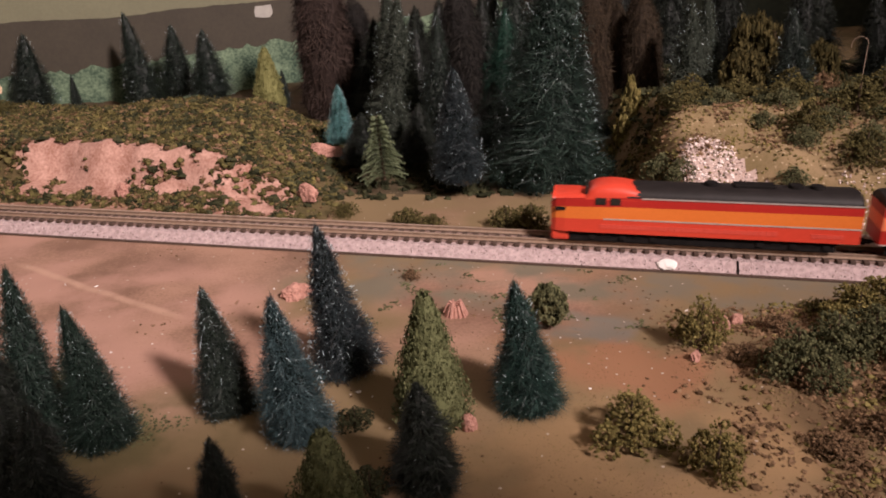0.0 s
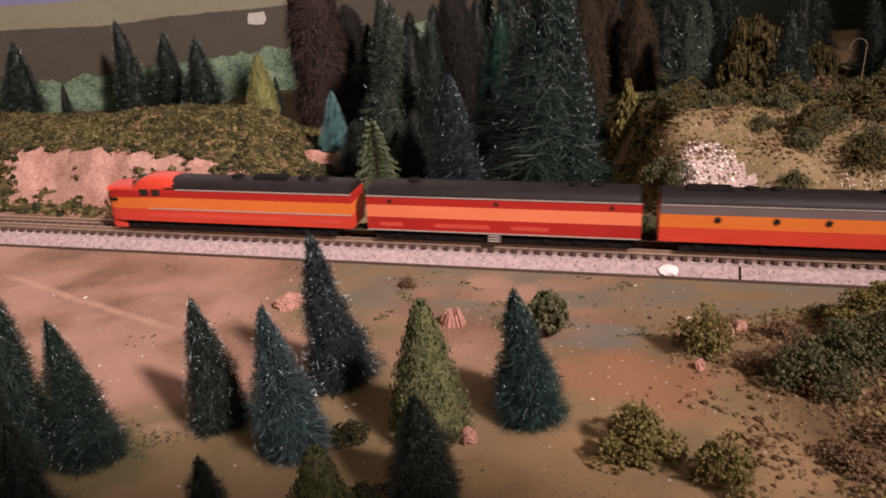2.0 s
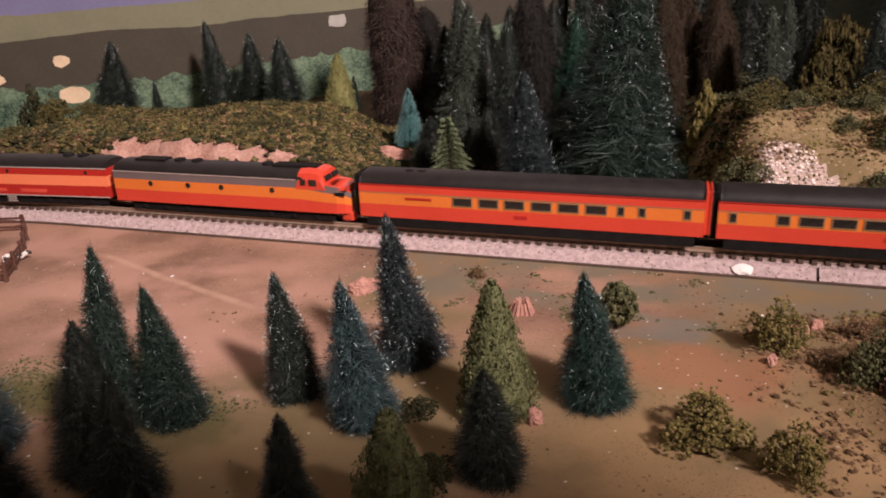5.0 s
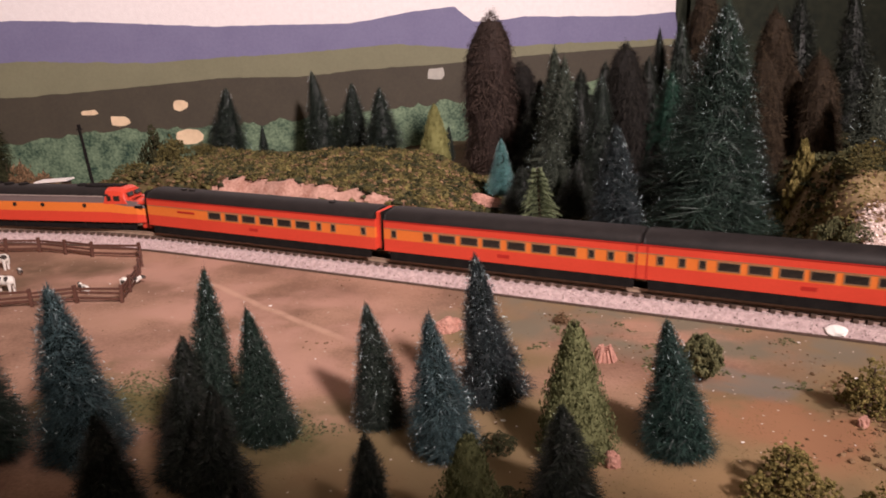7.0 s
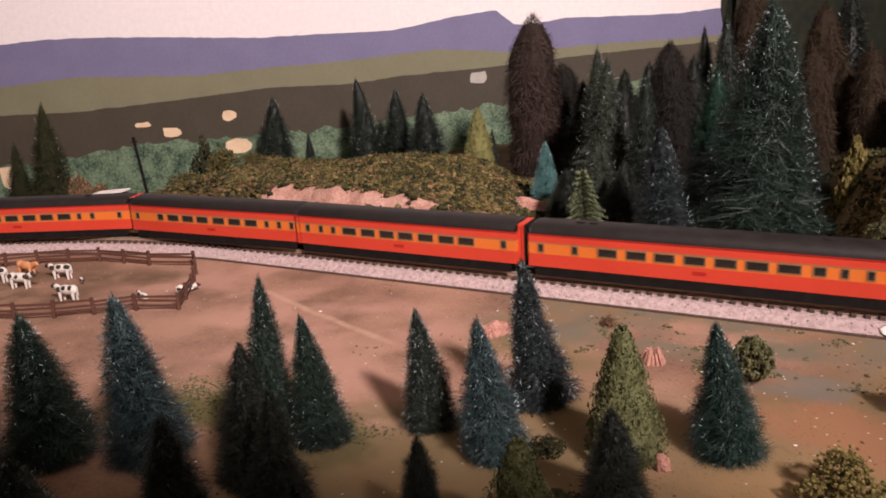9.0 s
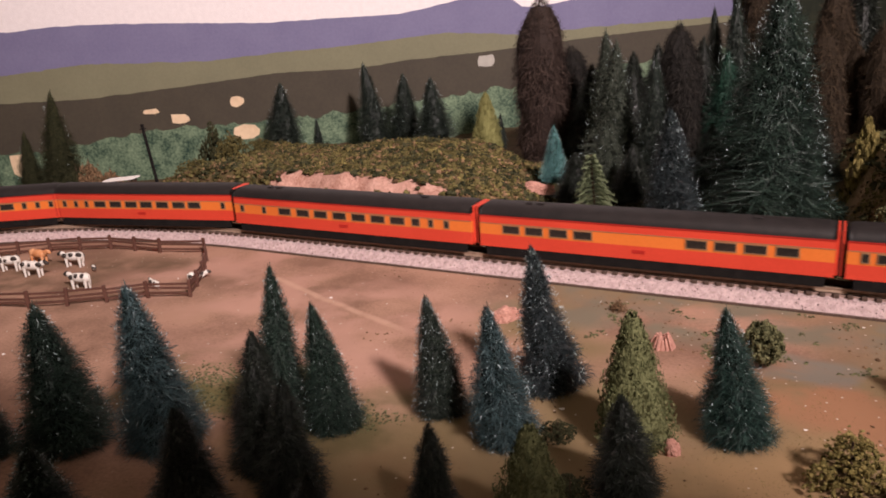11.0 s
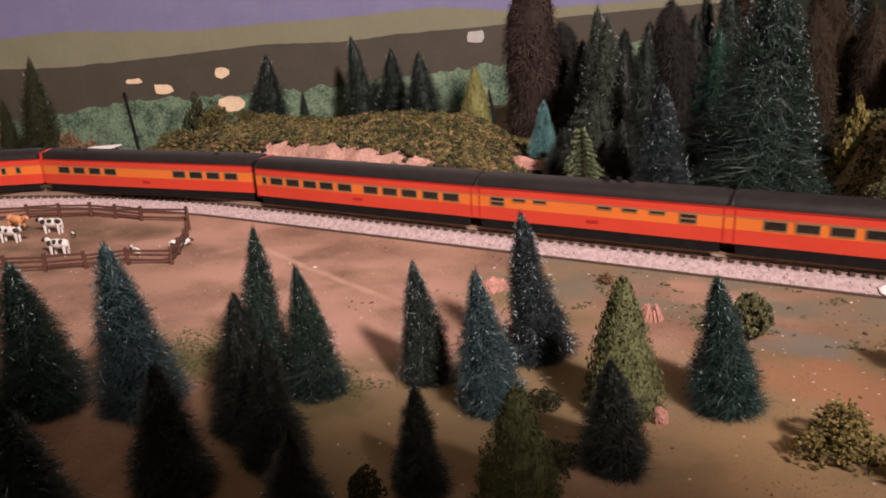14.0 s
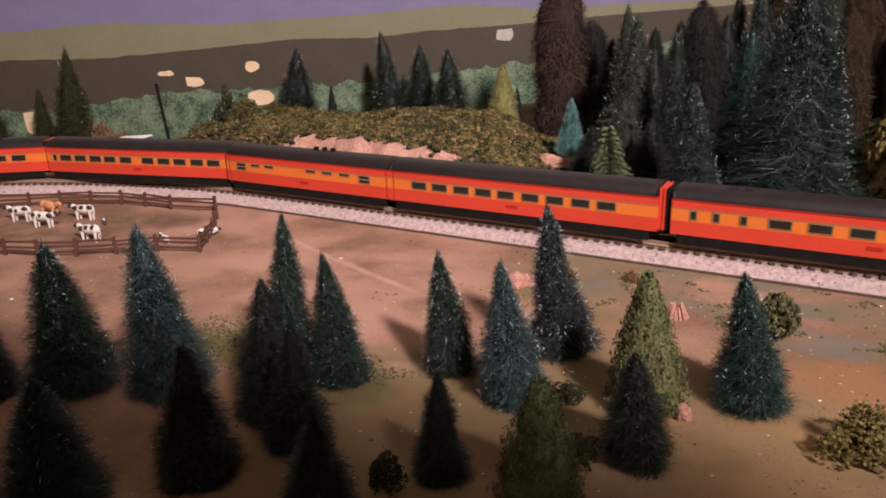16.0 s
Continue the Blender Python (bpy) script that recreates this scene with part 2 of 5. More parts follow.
def leaf(name, a, b, rough=0.55, spec=0.35):
    return mat(name, a, b, 250.0, rough, spec=spec, island=0.55)


FOLIAGE = {
    "dark": leaf("dark_green_bristle", (0.006, 0.011, 0.008), (0.027, 0.038, 0.028)),
    "blue": leaf("blue_black_bristle", (0.005, 0.008, 0.009), (0.030, 0.043, 0.046)),
    "teal": leaf("teal_bristle", (0.014, 0.060, 0.058), (0.15, 0.34, 0.33)),
    "green": leaf("deep_green_bristle", (0.004, 0.014, 0.011), (0.026, 0.060, 0.048)),
    "slate": leaf("slate_green_bristle", (0.008, 0.020, 0.022), (0.062, 0.105, 0.110)),
    "olive": leaf("olive_flock", (0.065, 0.075, 0.030), (0.15, 0.155, 0.072), 0.85, 0.15),
    "yellow": leaf("yellow_green_flock", (0.13, 0.13, 0.045), (0.24, 0.23, 0.09), 0.85, 0.15),
    "brown": leaf("dark_brown_plush", (0.022, 0.014, 0.011), (0.060, 0.040, 0.031), 0.8, 0.2),
    "umber": leaf("black_brown_plush", (0.007, 0.006, 0.005), (0.022, 0.019, 0.015), 0.8, 0.2),
    "rust": leaf("rusty_brown_plush", (0.019, 0.013, 0.008), (0.056, 0.039, 0.023), 0.85, 0.15),
    "light": leaf("light_green_needles", (0.07, 0.09, 0.045), (0.17, 0.20, 0.11), 0.6, 0.3),
    "moss": leaf("moss_clumps", (0.046, 0.040, 0.015), (0.130, 0.110, 0.042), 0.95, 0.1),
    "gold": leaf("yellow_olive_clumps", (0.095, 0.080, 0.026), (0.23, 0.185, 0.068), 0.95, 0.1),
    "sage": leaf("sage_clumps", (0.055, 0.058, 0.028), (0.145, 0.142, 0.070), 0.95, 0.1),
    "scrub": leaf("brown_scrub", (0.095, 0.058, 0.031), (0.24, 0.150, 0.085), 0.95, 0.1),
    "tree": leaf("olive_brown_leaves", (0.030, 0.026, 0.010), (0.085, 0.068, 0.026), 0.95, 0.1),
    "emerald": leaf("emerald_green_bristle", (0.006, 0.026, 0.016), (0.020, 0.065, 0.042)),
    # near-black: holds the front firs' shade; also the wood's own dark conifers
    "black": leaf("dark_and_shaded_bristle", (0.006, 0.008, 0.006), (0.022, 0.028, 0.020)),
    "pine": leaf("pine_green_bristle", (0.005, 0.013, 0.009), (0.025, 0.047, 0.034)),
    "ash": leaf("grey_green_bristle", (0.022, 0.028, 0.020), (0.060, 0.070, 0.052), 0.8, 0.2),
    # near-black cone filling a crown, coloured as the shade deep among its bristles
    "core": leaf("shaded_inner_core", (0.008, 0.011, 0.009), (0.016, 0.02, 0.016), 1.0, 0.0),
    # dark moss; in the hill turf its tone stands for shadowed pits
    "shade": leaf("dark_and_shaded_moss", (0.022, 0.024, 0.012), (0.05, 0.05, 0.024), 0.95, 0.1),
}


# ---- building helpers ----
def part(name, bm, material, parent=None, label=""):
    me = bpy.data.meshes.new(name)
    bm.to_mesh(me)
    bm.free()
    for m in material if isinstance(material, (list, tuple)) else [material]:
        me.materials.append(m)
    ob = new(name, me)
    ob.parent = parent
    if label:
        tagged(ob, label)
    return ob


def mesh_part(name, verts, faces, material, parent=None, index=None, label=""):
    me = bpy.data.meshes.new(name)
    me.from_pydata([tuple(v) for v in verts], [], [tuple(f) for f in faces])
    for m in material if isinstance(material, (list, tuple)) else [material]:
        me.materials.append(m)
    if index is not None:
        me.polygons.foreach_set("material_index", [int(i) for i in index])
    me.update()
    ob = new(name, me)
    ob.parent = parent
    if label:
        tagged(ob, label)
    return ob


def shared(name, me, parent, m=None, label=""):
    ob = new(name, me)
    ob.parent = parent
    if m is not None:
        ob.matrix_basis = m
    if label:
        tagged(ob, label)
    return ob


def add_box(bm, cx, cy, cz, sx, sy, sz, bevel=0.0, turn=None):
    made = bmesh.ops.create_cube(bm, size=1.0, matrix=Matrix.Translation((cx, cy, cz)) @ (turn or Matrix()) @ Matrix.Diagonal((sx, sy, sz, 1)))
    if bevel:
        edges = list({e for v in made["verts"] for e in v.link_edges})
        bmesh.ops.bevel(bm, geom=edges, offset=bevel, segments=2, affect="EDGES", profile=0.5)
    return made


def box_mesh(name, sx, sy, sz, material, bevel=0.0):
    bm = bmesh.new()
    add_box(bm, 0, 0, 0, sx, sy, sz, bevel)
    me = bpy.data.meshes.new(name)
    bm.to_mesh(me)
    bm.free()
    me.materials.append(material)
    return me


def smooth(a, b, v):
    k = np.clip((v - a) / (b - a), 0, 1)
    return k * k * (3 - 2 * k)


# ---- the line of the track: a straight that bends into a wide curve ----
RAIL_TOP = 0.0080
SLOPE, RADIUS = math.atan(0.182), 0.40
ORIGIN, BEND = np.array((0.045, 0.3182)), 0.245 / math.cos(math.atan(0.182))


def centre(s):
    """Place and heading (radians) at s metres along the line; s grows to the left."""
    d = np.array((-math.cos(SLOPE), math.sin(SLOPE)))
    if s <= BEND:
        return ORIGIN + d * s, math.pi - SLOPE
    q, a = ORIGIN + d * BEND, (s - BEND) / RADIUS
    hub = q + RADIUS * np.array((-math.sin(SLOPE), -math.cos(SLOPE)))
    end = math.pi + SLOPE
    over = max(0.0, a - math.pi)
    a = min(a, math.pi)
    n = (q - hub) / RADIUS
    n = np.array((math.cos(a) * n[0] - math.sin(a) * n[1], math.sin(a) * n[0] + math.cos(a) * n[1]))
    h = math.pi - SLOPE + a
    return hub + RADIUS * n + RADIUS * over * np.array((math.cos(h), math.sin(h))), h


def beside(s, off):
    p, h = centre(s)
    return p + np.array((-math.sin(h), math.cos(h))) * off


def lumps(x, y, size, seed=0.0):
    return noise.noise(Vector((x / size + seed, y / size - seed, seed)))


def ground_z(x, y):
    """Height of the scenery."""
    z = 0.0045 * float(smooth(-0.03, 0.06, x) * smooth(0.275, 0.20, y))
    u = y - (0.345 - 0.23 * x)
    # the left hill with its clay cut
    env = float(smooth(-0.40, -0.27, x) * smooth(-0.025, -0.11, x))
    u1 = u + 0.006 * lumps(x, y, 0.03, 2.0)
    hill = 0.006 * smooth(0.0, 0.02, u1) + 0.0225 * smooth(0.022, 0.034, u1) + (0.0075 * smooth(-0.24, -0.14, x) - 0.002) * smooth(0.034, 0.11, u1) - 0.034 * smooth(0.13, 0.24, u1)
    z += env * (float(hill) + (0.0040 * lumps(x, y, 0.022, 7.0) + 0.0030 * lumps(x, y, 0.010, 8.0)) * float(smooth(0.02, 0.05, u1)))
    # the right hill with its talus
    env2 = float(smooth(0.122, 0.150, x))
    u2 = y - (0.316 - 0.18 * (x - 0.17)) + 0.004 * lumps(x, y, 0.02, 5.0)
    hill2 = 0.038 * smooth(0.0, 0.042, u2) + 0.011 * smooth(0.042, 0.075, u2) - 0.020 * smooth(0.10, 0.2, u2)
    z += env2 * (float(hill2) + 0.002 * lumps(x, y, 0.015, 9.0) * float(smooth(0.0, 0.03, u2)))
    # forest floor behind
    z -= 0.030 * float(smooth(0.485, 0.53, y) * smooth(-0.35, -0.40, x))
    z += 0.012 * float(smooth(0.42, 0.62, y) * smooth(-0.08, 0.03, x)) * (1 - env2 * 0.5)
    # the front mound at the right
    d = math.hypot((x - 0.205) / 0.062, (y - 0.207) / 0.047)
    z += 0.018 * float(smooth(1.0, 0.1, d))
    z += 0.0035 * float(smooth(0.09, 0.13, x) * smooth(0.25, 0.21, y)) * (1 + lumps(x, y, 0.02, 3.0))
    p = 0.0014 * lumps(x, y, 0.05, 1.0) + 0.0007 * lumps(x, y, 0.014, 4.0)
    near_line = float(smooth(0.016, 0.03, abs(y - (0.3182 - 0.182 * (x - 0.045))))) if x > -0.22 else float(smooth(0.0, 0.02, abs(math.hypot(x + 0.2715, y + 0.031) - 0.40) - 0.016))
    return z * near_line + p * near_line * 0.8 - 0.0003


# ---- ground: one sheet, finer where it is seen ----
def build_ground():
    xs = np.concatenate((np.arange(-1.25, -0.62, 0.05), np.arange(-0.62, 0.42, 0.0045), np.arange(0.42, 1.95, 0.05)))
    ys = np.concatenate((np.arange(-1.0, 0.06, 0.05), np.arange(0.06, 0.64, 0.0045), np.arange(0.64, 1.2, 0.03)))
    verts = [(x, y, ground_z(x, y)) for y in ys for x in xs]
    nx = len(xs)
    faces, index = [], []
    for j in range(len(ys) - 1):
        for i in range(nx - 1):
            a = j * nx + i
            faces.append((a, a + 1, a + nx + 1, a + nx))
            x, y = (xs[i] + xs[i + 1]) / 2, (ys[j] + ys[j + 1]) / 2
            x, y = x + 0.004 * lumps(x, y, 0.008, 11.0), y + 0.004 * lumps(x, y, 0.008, 13.0)
            u = y - (0.345 - 0.23 * x)
            u2 = y - (0.316 - 0.18 * (x - 0.17))
            rise = abs(verts[a + nx][2] - verts[a][2]) / max(ys[j + 1] - ys[j], 1e-6)
            k = 0
            if -0.40 < x < -0.03 and 0.004 < u < 0.26:
                k = 1
                if -0.222 < x < -0.050 and 0.006 < u < 0.040:
                    k = 2
            elif x > 0.118 and u2 > 0.0:
                k = 3 if u2 < 0.008 + 0.034 * math.exp(-(((x - 0.155) / 0.026) ** 2)) else 4
                if u2 > 0.10 or x > 0.24 and u2 < 0.02:
                    k = 4
            elif y > 0.40 and x > -0.06 or y > 0.47:
                k = 5
            index.append(k)
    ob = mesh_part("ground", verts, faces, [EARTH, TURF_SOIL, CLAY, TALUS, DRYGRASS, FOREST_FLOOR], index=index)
    for p in ob.data.polygons:
        p.use_smooth = True
    tagged(ob, "dusty pink-brown earth scenery with turf hills and clay cuts", "ground", kind="structure")


build_ground()


# ---- walls, ceiling and the painted backdrop ----
def wall_slab(name, a, b, z0, z1, thick, material, label, category="wall"):
    """A wall between plan points a and b; its thickness goes to the left of the way from a to b."""
    d = Vector((b[0] - a[0], b[1] - a[1], 0))
    bm = bmesh.new()
    m = Matrix.Translation((a[0], a[1], 0)) @ Matrix.Rotation(math.atan2(d.y, d.x), 4, "Z")
    add_box(bm, d.length / 2, thick / 2, (z0 + z1) / 2, d.length, thick, z1 - z0)
    ob = part(name, bm, material)
    ob.matrix_world = m
    return tagged(ob, label, category, kind="structure")


WALL_A, WALL_B = (-1.05, 0.4665), (0.105, 0.89385)
backdrop = wall_slab("backdrop", WALL_A, WALL_B, -0.12, 1.2, 0.02, SKY, "white plaster wall painted with blue mountains and ridges", "backdrop")
wall_slab("wall_north", (0.098, 0.8800), (1.95, 0.80), -0.12, 1.2, 0.02, DARKWALL, "wall painted as dark green forest", "wall")
wall_slab("wall_east", (1.95, 0.80), (1.95, -1.05), -0.12, 1.2, 0.02, ROOM, "plain warm off-white room wall")
wall_slab("wall_south", (1.95, -1.05), (-1.25, -1.05), -0.12, 1.2, 0.02, ROOM, "plain warm off-white room wall")
wall_slab("wall_west", (-1.25, -1.05), WALL_A, -0.12, 1.2, 0.02, ROOM, "plain warm off-white room wall")
bm = bmesh.new()
add_box(bm, 0.35, 0.0, 1.21, 3.3, 2.4, 0.02)
tagged(part("ceiling", bm, CEIL), "plain pale ceiling", "ceiling", kind="structure")
# unseen board on two uprights, added above the viewer's side to shade the front
bm = bmesh.new()
add_box(bm, -0.22, -0.151, 0.235, 0.92, 0.28, 0.018, 0.002, Matrix.Rotation(radians(-2.5), 4, "Z"))
for x in (-0.60, 0.12):
    add_box(bm, x, -0.28, 0.113, 0.03, 0.03, 0.226)
tagged(part("shade_board", bm, ROOM), "unseen board on uprights, added to shade the layout's front", "shelf", kind="structure")


def on_wall(x):
    """Distance along the backdrop at plan coordinate x."""
    return (x - WALL_A[0]) / math.cos(math.atan(0.37))


def painted(name, top, bottom, material, proud, label, rough=0.0012, seed=1):
    """A flat painted area between two outlines, each a function of plan x, with a brushed, uneven edge."""
    rng = random.Random(seed)
    x0, x1 = max(top[0][0], bottom[0][0]), min(top[-1][0], bottom[-1][0])
    n = 260
    verts, faces = [], []
    tx, tz = zip(*top)
    bx, bz = zip(*bottom)
    for i in range(n + 1):
        x = x0 + (x1 - x0) * i / n
        wob = rough * (noise.noise(Vector((x * 60, seed, 0))) + 0.6 * noise.noise(Vector((x * 240, seed, 3))))
        zt, zb = np.interp(x, tx, tz) + wob, np.interp(x, bx, bz)
        verts += [(on_wall(x), -proud, zb), (on_wall(x), -proud, zt)]
    faces = [(2 * i, 2 * i + 2, 2 * i + 3, 2 * i + 1) for i in range(n)]
    ob = mesh_part(name, verts, faces, material, backdrop, label=label)
    return ob


FLOOR_LINE = [(-1.04, -0.1), (0.10, -0.1)]
painted("painted_mountain", [(-1.04, 0.125), (-0.63, 0.134), (-0.577, 0.137), (-0.496, 0.134), (-0.387, 0.127), (-0.325, 0.127), (-0.247, 0.127), (-0.19, 0.137), (-0.146, 0.142), (-0.128, 0.126), (-0.115, 0.125), (-0.076, 0.130), (0.027, 0.128), (0.10, 0.132)], FLOOR_LINE, BLUE, 0.0004, "blue-violet painted mountain", seed=2)
painted("painted_ridge", [(-1.04, 0.08), (-0.64, 0.091), (-0.568, 0.097), (-0.447, 0.092), (-0.373, 0.096), (-0.306, 0.098), (-0.203, 0.105), (-0.134, 0.098), (-0.042, 0.101), (0.10, 0.103)], FLOOR_LINE, SAGE, 0.0008, "sage green painted ridge", seed=3)
painted("painted_dark_ridge", [(-1.04, 0.055), (-0.646, 0.062), (-0.574, 0.061), (-0.478, 0.067), (-0.376, 0.075), (-0.296, 0.074), (-0.25, 0.079), (-0.158, 0.083), (-0.042, 0.091), (0.10, 0.098)], FLOOR_LINE, DARKBAND, 0.0012, "dark brown-green painted ridge", seed=4)
painted("painted_foliage", [(-1.04, 0.004), (-0.60, 0.010), (-0.588, 0.013), (-0.542, 0.020), (-0.473, 0.025), (-0.41, 0.024), (-0.335, 0.027), (-0.253, 0.034), (-0.142, 0.044), (-0.077, 0.054), (0.006, 0.061), (0.10, 0.07)], FLOOR_LINE, SPONGE, 0.0016, "sponge-painted green foliage", rough=0.006, seed=5)


def patch(name, x, z, w, h, material, label, seed):
    rng = random.Random(seed)
    verts = [(on_wall(x), -0.0019, z)]
    for k in range(9):
        a = 2 * math.pi * k / 9 + 0.3
        r = rng.uniform(0.8, 1.15)
        c, s = math.cos(a), math.sin(a)
        q = max(abs(c), abs(s)) ** 0.7
        verts.append((on_wall(x) + w / 2 * r * c / q, -0.0019, z + h / 2 * r * s / q))
    mesh_part(name, verts, [(0, 1 + k, 1 + (k + 1) % 9) for k in range(9)], material, backdrop, label=label)


for k, (x, z, w, h, m) in enumerate(((-0.507, 0.0435, 0.016, 0.006, CREAM), (-0.479, 0.034, 0.019, 0.011, CREAM), (-0.420, 0.0485, 0.015, 0.012, CREAM), (-0.165, 0.073, 0.020, 0.013, PALEGREY), (-0.415, 0.014, 0.032, 0.017, CREAM), (-0.645, -0.005, 0.03, 0.03, CREAM))):
    patch("painted_patch", x, z, w, h, m, "pale painted patch", 40 + k)


for k, (x, z, w, h) in enumerate(((0.090, 0.165, 0.018, 0.11), (0.082, 0.225, 0.032, 0.09), (0.092, 0.12, 0.012, 0.06), (0.070, 0.28, 0.05, 0.10))):
    patch("painted_edge", x, z, w, h, DARKWALL, "dark blurred edge of the painted forest", 60 + k)


# ---- track ----
track = tagged(new("railway_track"), "model railway track with brown ties on grey speckled ballast", "railway track", kind="structure")


def sweep(name, profile, s0, s1, step, material, label=""):
    """Sweep a closed profile of (offset to the viewer, height) along the line."""
    n = int(round((s1 - s0) / step))
    verts, faces, k = [], [], len(profile)
    for i in range(n + 1):
        s = s0 + (s1 - s0) * i / n
        for off, z in profile:
            p = beside(s, off)
            verts.append((p[0], p[1], z))
    for i in range(n):
        for j in range(k):
            a, b = i * k + j, i * k + (j + 1) % k
            faces.append((a, b, b + k, a + k))
    faces += [tuple(range(k))[::-1], tuple(n * k + j for j in range(k))]
    return mesh_part(name, verts, faces, material, track, label=label)


LINE0, LINE1 = -1.80, 1.75
sweep("roadbed", [(0.0155, -0.001), (0.0150, 0.0006), (0.0112, 0.0046), (-0.0112, 0.0046), (-0.0150, 0.0006), (-0.0155, -0.001)], LINE0, LINE1, 0.012, BALLAST, "grey speckled ballast shoulder")
# dark strip in place of the thin shadow along the roadbed's foot
sweep("roadbed_shadow_strip", [(0.0159, -0.001), (0.0159, 0.0005), (0.0148, 0.0007), (0.0148, -0.001)], LINE0, LINE1, 0.02, TIE, "dark strip standing for the thin shadow at the roadbed's foot")
sweep("track_bed", [(0.0066, 0.0040), (0.0062, 0.0055), (-0.0062, 0.0055), (-0.0066, 0.0040)], LINE0, LINE1, 0.012, SHADED_INFILL, "brown-grey ballast between the rails, darkened for the shadow there")
for side in (0.0049, -0.0049):
    sweep("rail", [(side + 0.0010, 0.0060), (side + 0.0010, 0.0063), (side + 0.0003, 0.0066), (side + 0.0003, 0.0074), (side + 0.0006, 0.0076), (side + 0.0006, 0.0080), (side - 0.0006, 0.0080), (side - 0.0006, 0.0076), (side - 0.0003, 0.0074), (side - 0.0003, 0.0066), (side - 0.0010, 0.0063), (side - 0.0010, 0.0060)], LINE0, LINE1, 0.012, RAIL_SIDE, "tarnished nickel rail")
tie_mesh = box_mesh("tie", 0.0021, 0.0168, 0.0018, TIE, 0.0002)
PITCH = 0.0050
s = LINE0 + 0.01
far_ties = bmesh.new()
while s < LINE1:
    p, h = centre(s)
    m = Matrix.Translation((p[0], p[1], 0.0052)) @ Matrix.Rotation(h, 4, "Z")
    if -0.45 < s < 0.85:
        shared("tie", tie_mesh, track, m)
    else:
        add_box(far_ties, p[0], p[1], 0.0052, 0.0021, 0.0168, 0.0018, turn=Matrix.Rotation(h, 4, "Z"))
    s += PITCH
tagged(part("far_ties", far_ties, TIE, track), kind="stuff")
# ballast grains lying on the shoulder and between the ties
rng = random.Random(8)
verts, faces = [], []
for i in range(6500):
    s = rng.uniform(-0.25, 0.5)
    off = rng.choice((rng.uniform(0.0085, 0.0150), rng.uniform(-0.0085, 0.0085), rng.uniform(0.0085, 0.0150)))
    z = 0.0046 if abs(off) < 0.0112 else 0.0046 - (abs(off) - 0.0112) * 1.05
    p, r, b = beside(s, off), rng.uniform(0.0002, 0.00042), len(verts)
    verts += [(p[0] + r * math.cos(a), p[1] + r * math.sin(a), z - 0.0001) for a in (0.3, 2.4, 4.5)] + [(p[0], p[1], z + r * 0.9)]
    faces += [(b, b + 1, b + 3), (b + 1, b + 2, b + 3), (b + 2, b, b + 3)]
GRAIN = mat("ballast_grain", (0.20, 0.155, 0.145), (0.62, 0.53, 0.50), 300.0, 0.9, island=0.9)
tagged(mesh_part("ballast_grains", verts, faces, GRAIN, track), kind="stuff")
p = beside(-0.0835, 0.0135)
bm = bmesh.new()
bmesh.ops.create_icosphere(bm, subdivisions=3, radius=1.0)
for v in bm.verts:
    v.co *= 1 + 0.25 * noise.noise(v.co * 1.7)
    v.co = Vector((v.co.x * 0.0042, v.co.y * 0.0024, v.co.z * 0.0012))
spill = part("plaster_spill", bm, WHITE)
spill.matrix_world = pose(p[0], p[1], 0.0026, 38, 0, 350)
tagged(spill, "white plaster spill on the ballast shoulder", "plaster")
bm = bmesh.new()
add_box(bm, 0, 0, 0, 0.0007, 0.0056, 0.0007)
p, h = beside(-0.111, 0.0131), math.degrees(centre(-0.111)[1])
joint = part("roadbed_joint", bm, UNDER, track, "dark gap between two roadbed lengths")
joint.matrix_world = pose(p[0], p[1], 0.0027, -46.5, 0, h)


# ---- the train ----
L_SKIRT, L_LOW, L_MID, L_TOP = 0.0055, 0.0117, 0.0172, 0.0212
HALF = 0.0091


def ring(w, top, low=L_SKIRT, k=1.0):
    """Half of a body's outline from the skirt up to the roof edge, as (y, z)."""
    span = top - low
    side = L_TOP - L_SKIRT
    zs = [low + span * f for f in (0.0, (L_LOW - L_SKIRT) / side, (L_MID - L_SKIRT) / side, 1.0)]
    return [(w, zs[0]), (w, zs[1]), (w, zs[2]), (w * 0.985, zs[3])]


def loft_body(name, sections, mats, parent, label=""):
    """Sides in three stripes, and a flat deck below the roof. sections: (x, half width, top, skirt)."""
    verts, faces, index = [], [], []
    for x, w, top, low in sections:
        half = ring(w, top, low)
        verts += [(x, y, z) for y, z in half] + [(x, -y, z) for y, z in half[::-1]]
    for i in range(len(sections) - 1):
        for j in range(8):
            a, b = i * 8 + j, i * 8 + (j + 1) % 8
            faces.append((a, a + 8, b + 8, b))
            index.append({0: 0, 1: 1, 2: 2, 3: 3, 4: 2, 5: 1, 6: 0, 7: 3}[j])
    n = (len(sections) - 1) * 8
    for b, flip in ((0, False), (n, True)):
        for j, k in ((0, 0), (1, 1), (2, 2)):
            f = (b + j, b + j + 1, b + 6 - j, b + 7 - j)
            faces.append(f[::-1] if flip else f)
            index.append(k)
    return mesh_part(name, verts, faces, mats, parent, index, label)


